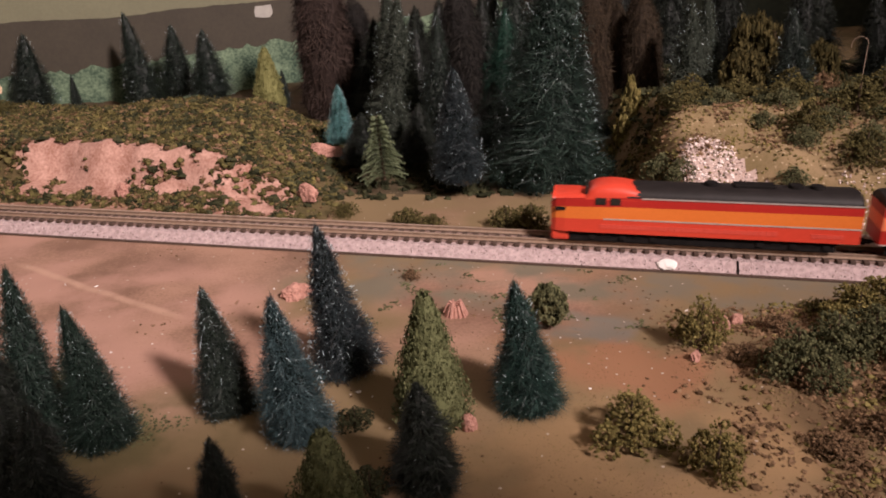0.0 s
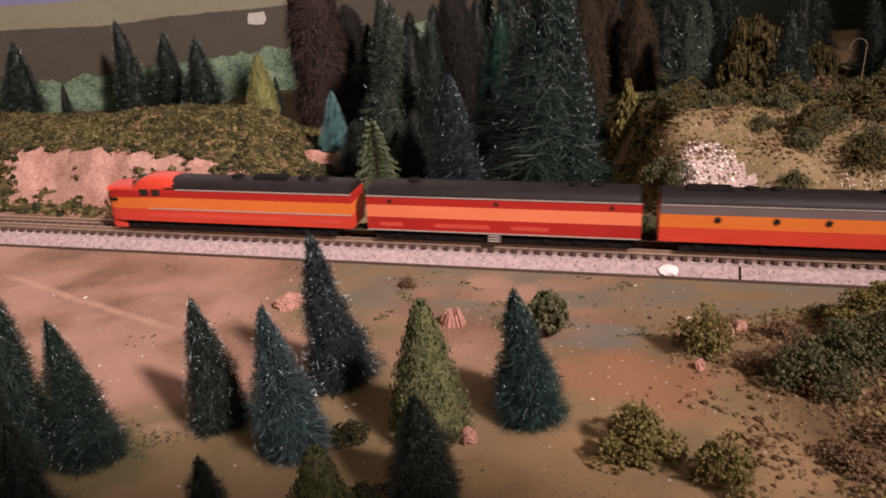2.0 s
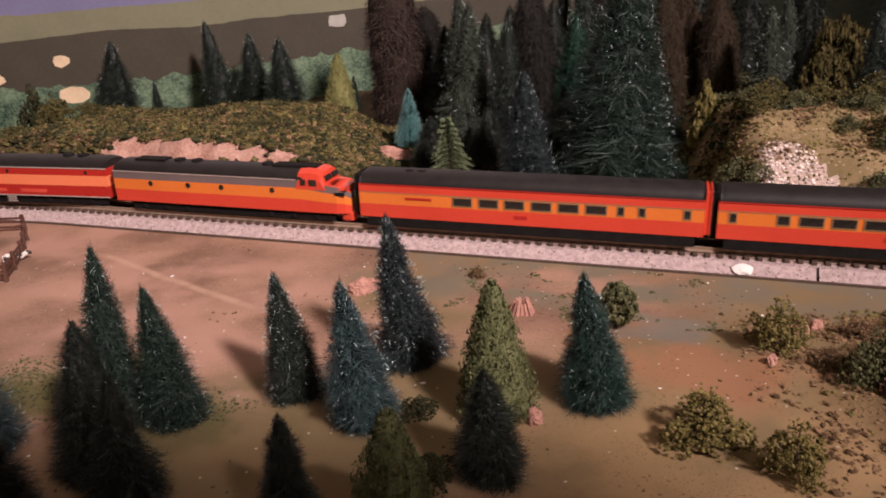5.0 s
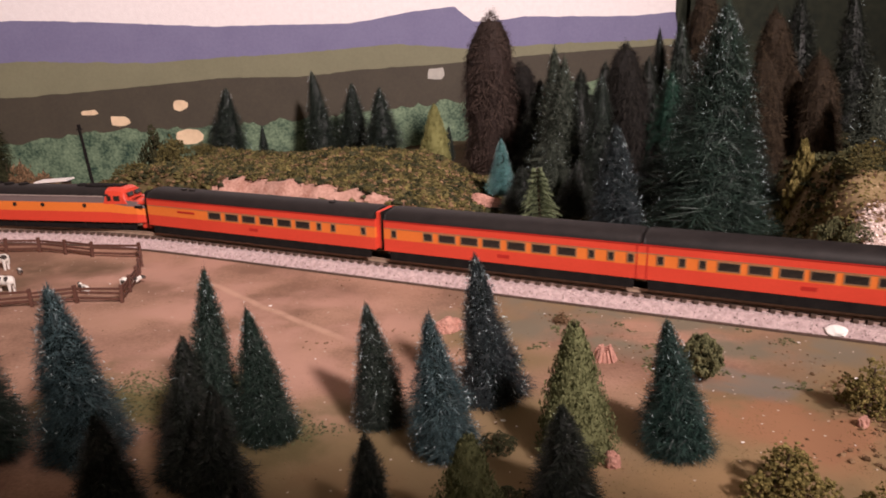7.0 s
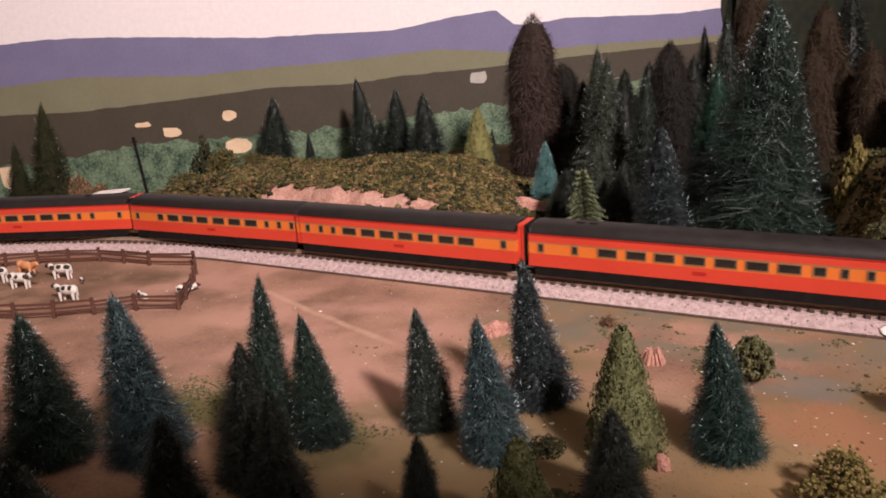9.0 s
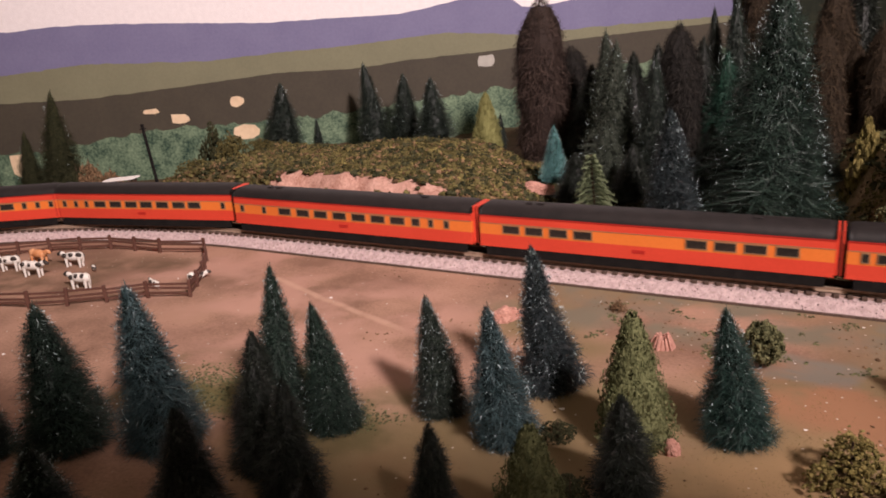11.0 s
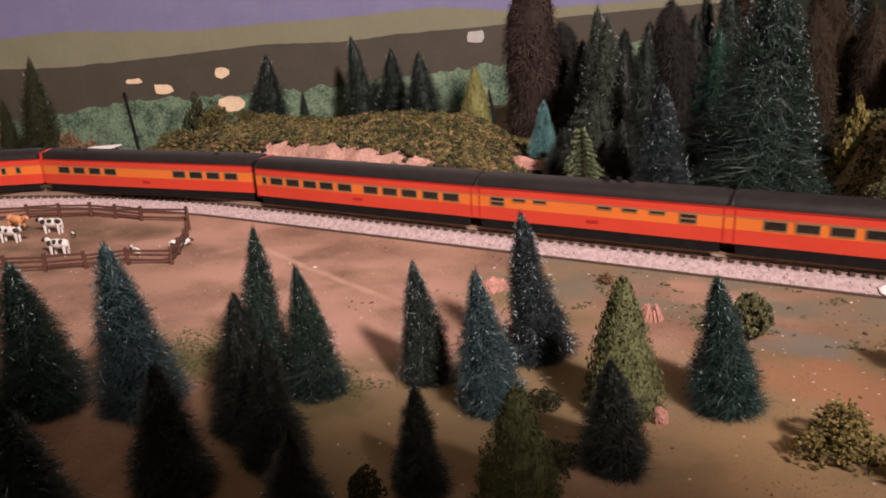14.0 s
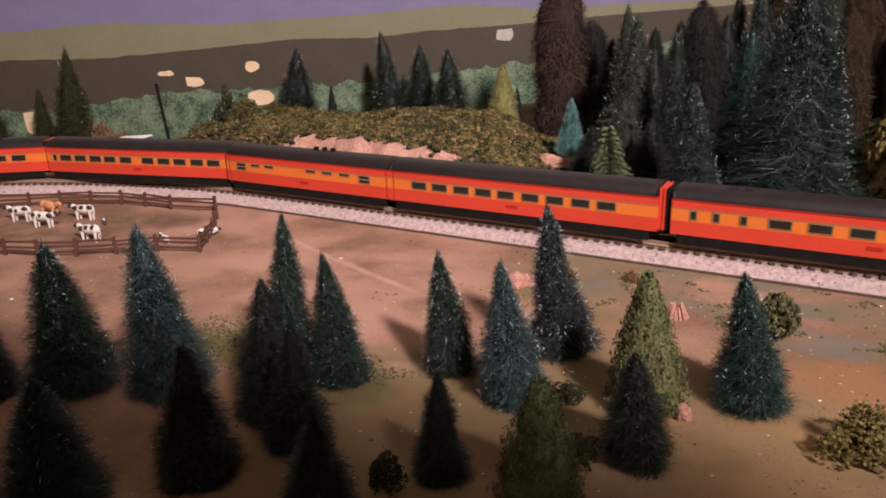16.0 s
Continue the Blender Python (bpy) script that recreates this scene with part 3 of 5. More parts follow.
def roof_part(name, x0, x1, parent, base=L_TOP, rise=0.0052, material=None, half=HALF * 0.985, ends=0.003, label=""):
    prof = [(1.0, 0.0), (0.985, 0.16), (0.93, 0.38), (0.80, 0.64), (0.58, 0.85), (0.30, 0.97), (0.0, 1.0)]
    prof = prof + [(-y, z) for y, z in prof[-2::-1]]
    verts, faces, k = [], [], len(prof)
    xs = [(x0, 0.82), (x0 + ends * 0.35, 0.94), (x0 + ends, 1.0), ((x0 + x1) / 2, 1.0), (x1 - ends, 1.0), (x1 - ends * 0.35, 0.94), (x1, 0.82)]
    for x, q in xs:
        verts += [(x, y * half * 1.01, base + rise * z * q) for y, z in prof]
    for i in range(len(xs) - 1):
        faces += [(i * k + j, i * k + j + 1, (i + 1) * k + j + 1, (i + 1) * k + j) for j in range(k - 1)]
    faces += [tuple(range(k)), tuple((len(xs) - 1) * k + j for j in range(k))[::-1]]
    ob = mesh_part(name, verts, faces, material or BLACK, parent, label=label)
    for p in ob.data.polygons[: -2]:
        p.use_smooth = True
    return ob


wheel_bm = bmesh.new()
bmesh.ops.create_cone(wheel_bm, cap_ends=True, segments=16, radius1=0.0029, radius2=0.0029, depth=0.0016, matrix=Matrix.Rotation(math.pi / 2, 4, "X"))
bmesh.ops.create_cone(wheel_bm, cap_ends=True, segments=16, radius1=0.0033, radius2=0.0033, depth=0.0005, matrix=Matrix.Translation((0, -0.0008, 0)) @ Matrix.Rotation(math.pi / 2, 4, "X"))
WHEEL = bpy.data.meshes.new("wheel")
wheel_bm.to_mesh(WHEEL)
wheel_bm.free()
WHEEL.materials.append(STEEL)


def truck_mesh(name, axles):
    bm = bmesh.new()
    reach = axles[-1] - axles[0]
    for y in (0.0068, -0.0068):
        add_box(bm, 0, y, 0.0036, reach + 0.006, 0.0012, 0.0016, 0.0003)
        for x in axles:
            add_box(bm, x, y * 1.03, 0.0031, 0.0026, 0.0018, 0.0026, 0.0004)
        for x in [(a + b) / 2 for a, b in zip(axles, axles[1:])]:
            add_box(bm, x, y * 1.02, 0.0040, 0.0040, 0.0014, 0.0022, 0.0003)
    add_box(bm, 0, 0, 0.0042, 0.004, 0.0136, 0.0018)
    me = bpy.data.meshes.new(name)
    bm.to_mesh(me)
    bm.free()
    me.materials.append(UNDER)
    return me


THREE, TWO = (-0.0125, 0.0, 0.0125), (-0.008, 0.008)
TRUCKS = {3: (truck_mesh("truck", THREE), THREE), 2: (truck_mesh("truck", TWO), TWO)}


def add_truck(parent, x, axles):
    me, spots = TRUCKS[axles]
    t = shared("truck", me, parent, Matrix.Translation((x, 0, 0)))
    for a in spots:
        for y in (0.0046, -0.0046):
            shared("wheel", WHEEL, t, Matrix.Translation((a, y, 0.0029)) @ (Matrix() if y > 0 else Matrix.Rotation(math.pi, 4, "Z")))


def add_underframe(parent, length, seed, skirt=0.0070):
    rng = random.Random(seed)
    bm = bmesh.new()
    add_box(bm, 0, 0, 0.0050, length - 0.004, 0.0150, 0.0018)
    part("underframe", bm, UNDER, parent)
    for side in (1, -1):
        bm = bmesh.new()
        add_box(bm, 0, side * skirt, (L_SKIRT + 0.0009) / 2, length - 0.006, 0.0006, L_SKIRT - 0.0009, 0.0002)
        part("skirt", bm, UNDER, parent, "black side skirt")
    x = -length / 2 + 0.046
    while x < length / 2 - 0.046:
        w = rng.uniform(0.006, 0.014)
        h = rng.uniform(0.0022, 0.0036)
        bm = bmesh.new()
        add_box(bm, x + w / 2, 0, 0.0046 - h / 2, w, rng.uniform(0.010, 0.0152), h, 0.0004)
        part("equipment_box", bm, UNDER, parent)
        x += w + rng.uniform(0.001, 0.006)


def add_coupler(parent, x, way):
    bm = bmesh.new()
    add_box(bm, x + way * 0.0018, 0, 0.0040, 0.0042, 0.0022, 0.0014, 0.0003)
    add_box(bm, x + way * 0.0038, 0.0005, 0.0040, 0.0014, 0.0034, 0.0022, 0.0004)
    part("coupler", bm, UNDER, parent)


def line_strip(name, x0, x1, z, h, material, parent, proud=0.00015, half=HALF, label=""):
    for side in (1, -1):
        bm = bmesh.new()
        add_box(bm, (x0 + x1) / 2, side * half, z, x1 - x0, proud * 2, h)
        part(name, bm, material, parent, label)


WINDOW = {}
for key, w, h in (("L", 0.0082, 0.0034), ("s", 0.0023, 0.0034), ("m", 0.0042, 0.0034), ("slot", 0.0060, 0.0010), ("two", 0.0064, 0.0036)):
    bm = bmesh.new()
    t = 0.00045
    for z in (h / 2 + t / 2, -h / 2 - t / 2):
        add_box(bm, 0, 0, z, w + 2 * t, 0.0006, t)
    for x in (w / 2 + t / 2, -w / 2 - t / 2):
        add_box(bm, x, 0, 0, t, 0.0006, h)
    if key == "two":
        add_box(bm, 0, 0, 0, w, 0.0006, 0.0006)
    me = bpy.data.meshes.new("window")
    bm.to_mesh(me)
    bm.free()
    me.materials.append(WIN_FRAME)
    WINDOW[key] = (me, box_mesh("pane", w, 0.00044, h, PANE))


def add_window(parent, key, x, z):
    frame_mesh, pane_mesh = WINDOW[key]
    for side in (1, -1):
        wnd = shared("window", frame_mesh, parent, Matrix.Translation((x, side * HALF, z)))
        shared("pane", pane_mesh, wnd)


def bars(parent, x0, x1, z, h, material, pieces, seed):
    """Unreadable lettering as plain bars."""
    rng = random.Random(seed)
    step = (x1 - x0) / pieces
    for side in (1, -1):
        bm = bmesh.new()
        for i in range(pieces):
            add_box(bm, x0 + step * (i + 0.5), side * HALF, z, step * 0.84, 0.00036, h * rng.uniform(0.9, 1.0))
        part("lettering", bm, material, parent, "pale unreadable lettering")


def passenger_car(name, length, windows, label, front=True, rear=True, seed=0, plate=None):
    """front, rear: whether that end has a red diaphragm; windows: (kind, place along the car from its front end as a share)."""
    car = tagged(new(name), label, "train car", "cars of the train")
    a = length / 2
    loft_body("body", [(-a, HALF, L_TOP, L_SKIRT), (0, HALF, L_TOP, L_SKIRT), (a, HALF, L_TOP, L_SKIRT)], [RED, ORANGE, RED, BLACK], car, "red and orange striped car sides")
    roof_part("roof", -a + 0.0004, a - 0.0004, car, label="matt black rounded roof")
    line_strip("trim_line", -a, a, L_TOP - 0.0003, 0.0005, DEEPRED, car)
    line_strip("trim_line", -a, a, L_MID, 0.00035, WIN_FRAME, car)
    add_underframe(car, length, seed, 0.0086)
    for x in (a - 0.024, -a + 0.024):
        add_truck(car, x, 3 if seed % 2 == 0 else 2)
    for kind, share in windows:
        add_window(car, kind, a - share * length, (L_LOW + L_MID) / 2 + 0.0002 + (0.0014 if kind == "slot" else 0))
    if plate:
        for side in (1, -1):
            bm = bmesh.new()
            add_box(bm, a - plate * length, side * HALF, L_MID - 0.0023, 0.0125, 0.0004, 0.0011)
            part("name_plate", bm, DEEPRED, car, "dark unreadable name plate")
    bm = bmesh.new()
    add_box(bm, 0, HALF, L_SKIRT + 0.0036, 0.0058, 0.0003, 0.0016)
    part("emblem", bm, DEEPRED, car, "faint dark emblem")
    for on, way in ((front, 1), (rear, -1)):
        bm = bmesh.new()
        if on:
            for x, w, h in ((0.0005, 0.0150, 0.0190), (0.0014, 0.0140, 0.0182), (0.0023, 0.0150, 0.0190)):
                add_box(bm, way * (a + x), 0, 0.0058 + h / 2, 0.0009, w, h, 0.0003)
            part("diaphragm", bm, RED if way < 0 else UNDER, car, "red end diaphragm" if way < 0 else "dark end diaphragm")
        else:
            for x, w, h in ((-0.0022, 0.01835, 0.0152), (0.0002, 0.0172, 0.0156)):
                add_box(bm, way * (a + x), 0, 0.0058 + h / 2, 0.0009, w, h, 0.0002)
            part("articulated_joint", bm, DEEPRED, car, "red articulated joint")
        if on:
            add_coupler(car, way * a, way)
    if name == "kitchen_car":
        for f in (0.53, 0.58, 0.63):
            bm = bmesh.new()
            add_box(bm, a - f * length, 0, L_TOP + 0.0060, 0.0024, 0.0024, 0.0022, 0.0006)
            part("roof_vent", bm, UNDER, car, "small black roof stack")
    if seed % 2 == 0:
        for x in (-a * 0.62, a * 0.62, a * 0.7):
            bm = bmesh.new()
            add_box(bm, x, 0.002, L_TOP + 0.0052, 0.0034, 0.0022, 0.0012, 0.0004)
            part("roof_vent", bm, BLACK, car)
    return car


def fans(car, spots, top, r=0.0030):
    for x in spots:
        bm = bmesh.new()
        bmesh.ops.create_cone(bm, cap_ends=True, segments=20, radius1=r, radius2=r * 0.92, depth=0.0012, matrix=Matrix.Translation((x, 0, top + 0.0002)))
        part("roof_fan", bm, UNDER, car)


def road_diesel(length):
    """The leading unit: a long square nose, a humped cab, black roof and silver lines."""
    car = tagged(new("diesel_locomotive"), "red and orange streamlined diesel locomotive with long nose and silver lines", "locomotive", "cars of the train")
    a = length / 2
    nose_top, cab_x = 0.0203, a - 0.0150
    loft_body("body", [(-a, HALF, L_TOP, L_SKIRT), (cab_x - 0.026, HALF, L_TOP, L_SKIRT), (cab_x - 0.014, HALF, L_TOP, L_SKIRT), (cab_x, HALF, L_TOP - 0.0006, L_SKIRT), (a - 0.006, HALF * 0.97, nose_top, L_SKIRT), (a - 0.002, HALF * 0.90, nose_top - 0.0003, L_SKIRT), (a, HALF * 0.76, nose_top - 0.0022, L_SKIRT)], [RED, ORANGE, DEEPRED, RED], car, "red and orange striped sides")
    roof_part("roof", -a + 0.0004, cab_x - 0.016, car, rise=0.0043, label="matt black roof")
    # cab hump
    bm = bmesh.new()
    prof = [(cab_x + 0.0012, 0.0), (cab_x - 0.0008, 0.0030), (cab_x - 0.004, 0.0046), (cab_x - 0.009, 0.0052), (cab_x - 0.014, 0.0050), (cab_x - 0.019, 0.0040), (cab_x - 0.024, 0.0020), (cab_x - 0.0285, 0.0)]
    rows = []
    for x, h in prof:
        rows.append([bm.verts.new((x, HALF * 0.99 * y, L_TOP - 0.0012 + (h + 0.0012) * q if h else L_TOP - 0.0012)) for y, q in ((1.0, 0.0), (0.985, 0.45), (0.85, 0.82), (0.5, 0.97), (0, 1.0), (-0.5, 0.97), (-0.85, 0.82), (-0.985, 0.45), (-1.0, 0.0))])
    for r, q in zip(rows, rows[1:]):
        for j in range(8):
            bm.faces.new((r[j], r[j + 1], q[j + 1], q[j]))
    cab = part("cab", bm, RED, car, "red rounded cab")
    for p in cab.data.polygons:
        p.use_smooth = True
    roof_part("nose_top", cab_x - 0.001, a - 0.0005, car, base=nose_top - 0.0004, rise=0.0021, material=RED, half=HALF * 0.93, ends=0.005, label="red nose top")
    for side in (1, -1):
        bm = bmesh.new()
        add_box(bm, cab_x - 0.0055, side * HALF * 1.0, L_TOP - 0.0018, 0.0045, 0.0004, 0.0030, 0.0001)
        add_box(bm, cab_x - 0.0115, side * HALF * 1.0, L_TOP - 0.0018, 0.0042, 0.0004, 0.0030, 0.0001)
        part("cab_window", bm, PANE, car, "dark cab side window")
        bm = bmesh.new()
        add_box(bm, cab_x + 0.0004, side * 0.0040, L_TOP + 0.0016, 0.0012, 0.0056, 0.0026, 0.0003)
        part("windshield", bm, PANE, car, "dark windshield pane")
        bm = bmesh.new()
        add_box(bm, a - 0.0040, side * HALF * 0.955, L_MID - 0.0016, 0.0042, 0.0006, 0.0013)
        part("number_board", bm, UNDER, car, "dark number board")
    bm = bmesh.new()
    bmesh.ops.create_cone(bm, cap_ends=True, segments=18, radius1=0.0021, radius2=0.0021, depth=0.0012, matrix=Matrix.Translation((a - 0.0002, 0, 0.0148)) @ Matrix.Rotation(math.pi / 2, 4, "Y"))
    part("headlight", bm, GLASS_LENS, car, "round headlight")
    bm = bmesh.new()
    add_box(bm, a - 0.0040, 0, 0.0034, 0.0078, 0.0150, 0.0052, 0.0012)
    part("pilot", bm, RED, car, "red pilot below the nose")
    line_strip("silver_line", -a, cab_x - 0.022, L_TOP - 0.0001, 0.0006, SILVER, car, label="silver line below the roof")
    line_strip("silver_line", -a, a - 0.022, L_LOW, 0.0006, SILVER, car, label="silver line below the orange stripe")
    bars(car, -0.030, 0.040, L_SKIRT + 0.0030, 0.0020, LETTER, 30, 3)
    bars(car, -a + 0.006, -a + 0.018, L_SKIRT + 0.0028, 0.0018, LETTER, 9, 4)
    add_underframe(car, length - 0.01, 21)
    for x in (a - 0.030, -a + 0.024):
        add_truck(car, x, 3)
    add_coupler(car, -a, -1)
    fans(car, (-a + 0.016, -a + 0.024, -0.004), L_TOP + 0.0046)
    bm = bmesh.new()
    add_box(bm, -a + 0.040, 0, L_TOP + 0.0046, 0.016, 0.006, 0.0016, 0.0004)
    part("exhaust_stack", bm, UNDER, car)
    return car


def booster(length):
    car = tagged(new("booster_locomotive"), "cabless deep red and pale orange booster locomotive with silver lines", "locomotive", "cars of the train")
    a = length / 2
    loft_body("body", [(-a, HALF, L_TOP, L_SKIRT), (0, HALF, L_TOP, L_SKIRT), (a, HALF, L_TOP, L_SKIRT)], [DEEPRED, PEACH, DEEPRED, BLACK], car, "deep red sides with a pale orange stripe")
    roof_part("roof", -a + 0.0004, a - 0.0004, car, rise=0.0046, label="matt black roof")
    line_strip("silver_line", -a, a, L_TOP - 0.0001, 0.0006, SILVER, car, label="silver line below the roof")
    line_strip("silver_line", -a, a, L_SKIRT + 0.0003, 0.0006, SILVER, car, label="silver line along the skirt")
    for x0, x1, n in ((a - 0.016, a - 0.006, 9), (a - 0.054, a - 0.030, 20), (a - 0.079, a - 0.063, 14)):
        bars(car, x0, x1, L_SKIRT + 0.0030, 0.0019, LETTER, n, n)
    for x in (a - 0.0105, a - 0.057, -a + 0.012):
        for side in (1, -1):
            bm = bmesh.new()
            bmesh.ops.create_cone(bm, cap_ends=True, segments=14, radius1=0.0009, radius2=0.0009, depth=0.0004, matrix=Matrix.Translation((x, side * HALF, L_MID + 0.0017)) @ Matrix.Rotation(math.pi / 2, 4, "X"))
            part("porthole", bm, PANE, car)
    bm = bmesh.new()
    for z in (0.0008, 0.0020, 0.0032):
        add_box(bm, a - 0.056, HALF - 0.0004, L_SKIRT - z, 0.0052, 0.0008, 0.0006)
    part("side_steps", bm, SILVER, car, "bright side steps")
    add_underframe(car, length, 22)
    for x in (a - 0.026, -a + 0.026):
        add_truck(car, x, 3)
    for way in (1, -1):
        add_coupler(car, way * a, way)
    fans(car, (a - 0.02, -a + 0.018, -a + 0.027), L_TOP + 0.0046)
    return car


def rear_facing_diesel(length):
    """The third unit, running backwards: its rounded bulldog nose is at its rear end."""
    car = tagged(new("diesel_locomotive"), "orange, red and grey diesel locomotive with rounded red nose", "locomotive", "cars of the train")
    a = length / 2
    cab_x = -a + 0.0125
    loft_body("body", [(a, HALF, L_TOP, L_SKIRT), (0, HALF, L_TOP, L_SKIRT), (cab_x + 0.012, HALF, L_TOP, L_SKIRT), (cab_x, HALF, L_TOP - 0.0022, L_SKIRT), (-a + 0.006, HALF * 0.97, L_TOP - 0.0030, L_SKIRT), (-a + 0.0022, HALF * 0.84, L_TOP - 0.0040, L_SKIRT), (-a, HALF * 0.60, L_TOP - 0.0062, L_SKIRT - 0.0006)], [RED, ORANGE, GREY, RED], car, "grey, orange and red striped sides")
    roof_part("roof", cab_x + 0.010, a - 0.0004, car, rise=0.0046, label="matt black roof")
    bm = bmesh.new()
    prof = [(cab_x - 0.0016, 0.0), (cab_x + 0.0006, 0.0034), (cab_x + 0.0026, 0.0047), (cab_x + 0.0085, 0.0050), (cab_x + 0.0125, 0.0047), (cab_x + 0.0140, 0.0)]
    rows = []
    for x, h in prof:
        rows.append([bm.verts.new((x, HALF * 0.995 * y, L_TOP - 0.0046 + (h + 0.0046) * q if h else L_TOP - 0.0046)) for y, q in ((1.01, 0.0), (1.01, 0.45), (0.90, 0.80), (0.55, 0.96), (0, 1.0), (-0.55, 0.96), (-0.90, 0.80), (-1.01, 0.45), (-1.01, 0.0))])
    for r, q in zip(rows, rows[1:]):
        for j in range(8):
            bm.faces.new((r[j], q[j], q[j + 1], r[j + 1]))
    part("cab", bm, RED, car, "red cab with rounded roof")
    roof_part("nose_top", -a + 0.0006, cab_x + 0.002, car, base=L_TOP - 0.0044, rise=0.0024, material=RED, half=HALF * 0.92, ends=0.007, label="red rounded nose")
    for side in (1, -1):
        bm = bmesh.new()
        add_box(bm, cab_x + 0.0050, side * HALF * 1.012, L_TOP - 0.0012, 0.0040, 0.0004, 0.0030, 0.0001)
        add_box(bm, cab_x + 0.0100, side * HALF * 1.012, L_TOP - 0.0012, 0.0026, 0.0004, 0.0030, 0.0001)
        part("cab_window", bm, PANE, car, "dark cab side window")
        bm = bmesh.new()
        add_box(bm, cab_x - 0.0008, side * 0.0038, L_TOP + 0.0006, 0.0012, 0.0056, 0.0026, 0.0003, Matrix.Rotation(radians(25), 4, "Y"))
        part("windshield", bm, PANE, car, "dark windshield pane")
        bm = bmesh.new()
        add_box(bm, -a + 0.0044, side * HALF * 0.945, L_MID - 0.0022, 0.0052, 0.0007, 0.0015)
        part("number_board", bm, UNDER, car, "dark number board")
        for x in (0.043, 0.021, 0.002, -0.026):
            bm = bmesh.new()
            bmesh.ops.create_cone(bm, cap_ends=True, segments=16, radius1=0.0013, radius2=0.0013, depth=0.0005, matrix=Matrix.Translation((x, side * HALF, L_MID - 0.0018)) @ Matrix.Rotation(math.pi / 2, 4, "X"))
            part("porthole", bm, PANE, car, "round dark porthole")
    bm = bmesh.new()
    bmesh.ops.create_cone(bm, cap_ends=True, segments=18, radius1=0.0018, radius2=0.0018, depth=0.001, matrix=Matrix.Translation((-a + 0.0001, 0, 0.0135)) @ Matrix.Rotation(math.pi / 2, 4, "Y"))
    part("headlight", bm, GLASS_LENS, car, "round headlight")
    bm = bmesh.new()
    add_box(bm, -a + 0.0022, 0, 0.0036, 0.0062, 0.0120, 0.0052, 0.0012)
    part("pilot", bm, RED, car, "red pilot below the nose")
    line_strip("silver_line", cab_x + 0.014, a, L_TOP - 0.0001, 0.0005, SILVER, car)
    add_underframe(car, length - 0.01, 23)
    for x in (a - 0.028, -a + 0.030):
        add_truck(car, x, 3)
    add_coupler(car, a, 1)
    fans(car, (0.02, 0.03, 0.04, -0.02), L_TOP + 0.0046)
    for x, w in ((0.046, 0.018), (-0.036, 0.024)):
        bm = bmesh.new()
        add_box(bm, x, 0, L_TOP + 0.0047, w, 0.007, 0.0014, 0.0004)
        part("roof_hatch", bm, UNDER, car)
    return car


# each vehicle with the distance of its front and rear end behind the head of the train
TRAIN = [
    (road_diesel(0.121), 0.0, 0.121),
    (booster(0.1165), 0.128, 0.2445),
    (rear_facing_diesel(0.1305), 0.2515, 0.382),
]
WINDOWS_C1 = [("L", 0.327), ("L", 0.406), ("L", 0.482), ("L", 0.560), ("L", 0.637), ("L", 0.714), ("s", 0.781), ("s", 0.838), ("s", 0.956)]
WINDOWS_C2 = [("s", 0.045), ("m", 0.193), ("L", 0.273), ("L", 0.364), ("L", 0.453), ("L", 0.550), ("L", 0.644), ("L", 0.738), ("s", 0.827), ("s", 0.895), ("s", 0.963)]
WINDOWS_C3 = [("s", 0.060), ("s", 0.128), ("s", 0.190), ("L", 0.269), ("L", 0.359), ("L", 0.448), ("L", 0.533), ("L", 0.623), ("L", 0.713), ("L", 0.797), ("s", 0.949)]
WINDOWS_C4 = [("s", 0.040), ("s", 0.146), ("L", 0.243), ("L", 0.326), ("L", 0.405), ("L", 0.486), ("L", 0.567), ("L", 0.646), ("L", 0.724), ("m", 0.795), ("s", 0.852), ("s", 0.910)]
WINDOWS_C5 = [("L", 0.107), ("L", 0.182), ("L", 0.260), ("L", 0.336), ("L", 0.659), ("L", 0.735), ("L", 0.811), ("L", 0.889)]
WINDOWS_C6 = [("s", 0.047), ("L", 0.109), ("L", 0.191), ("L", 0.276), ("L", 0.356), ("L", 0.443), ("L", 0.562), ("L", 0.647), ("L", 0.731), ("L", 0.820), ("L", 0.904)]
WINDOWS_C7 = [("two", 0.102), ("slot", 0.196), ("slot", 0.285), ("slot", 0.547), ("slot", 0.644), ("slot", 0.747), ("two", 0.859)]
WINDOWS_C8 = [("L", 0.128), ("L", 0.214), ("L", 0.303), ("L", 0.391), ("L", 0.478), ("L", 0.569), ("L", 0.658), ("L", 0.749), ("L", 0.836)]
WINDOWS_C9 = [("s", 0.06), ("s", 0.12), ("s", 0.19), ("L", 0.28), ("L", 0.375), ("L", 0.47), ("L", 0.565), ("L", 0.66), ("L", 0.755), ("s", 0.86), ("s", 0.95)]
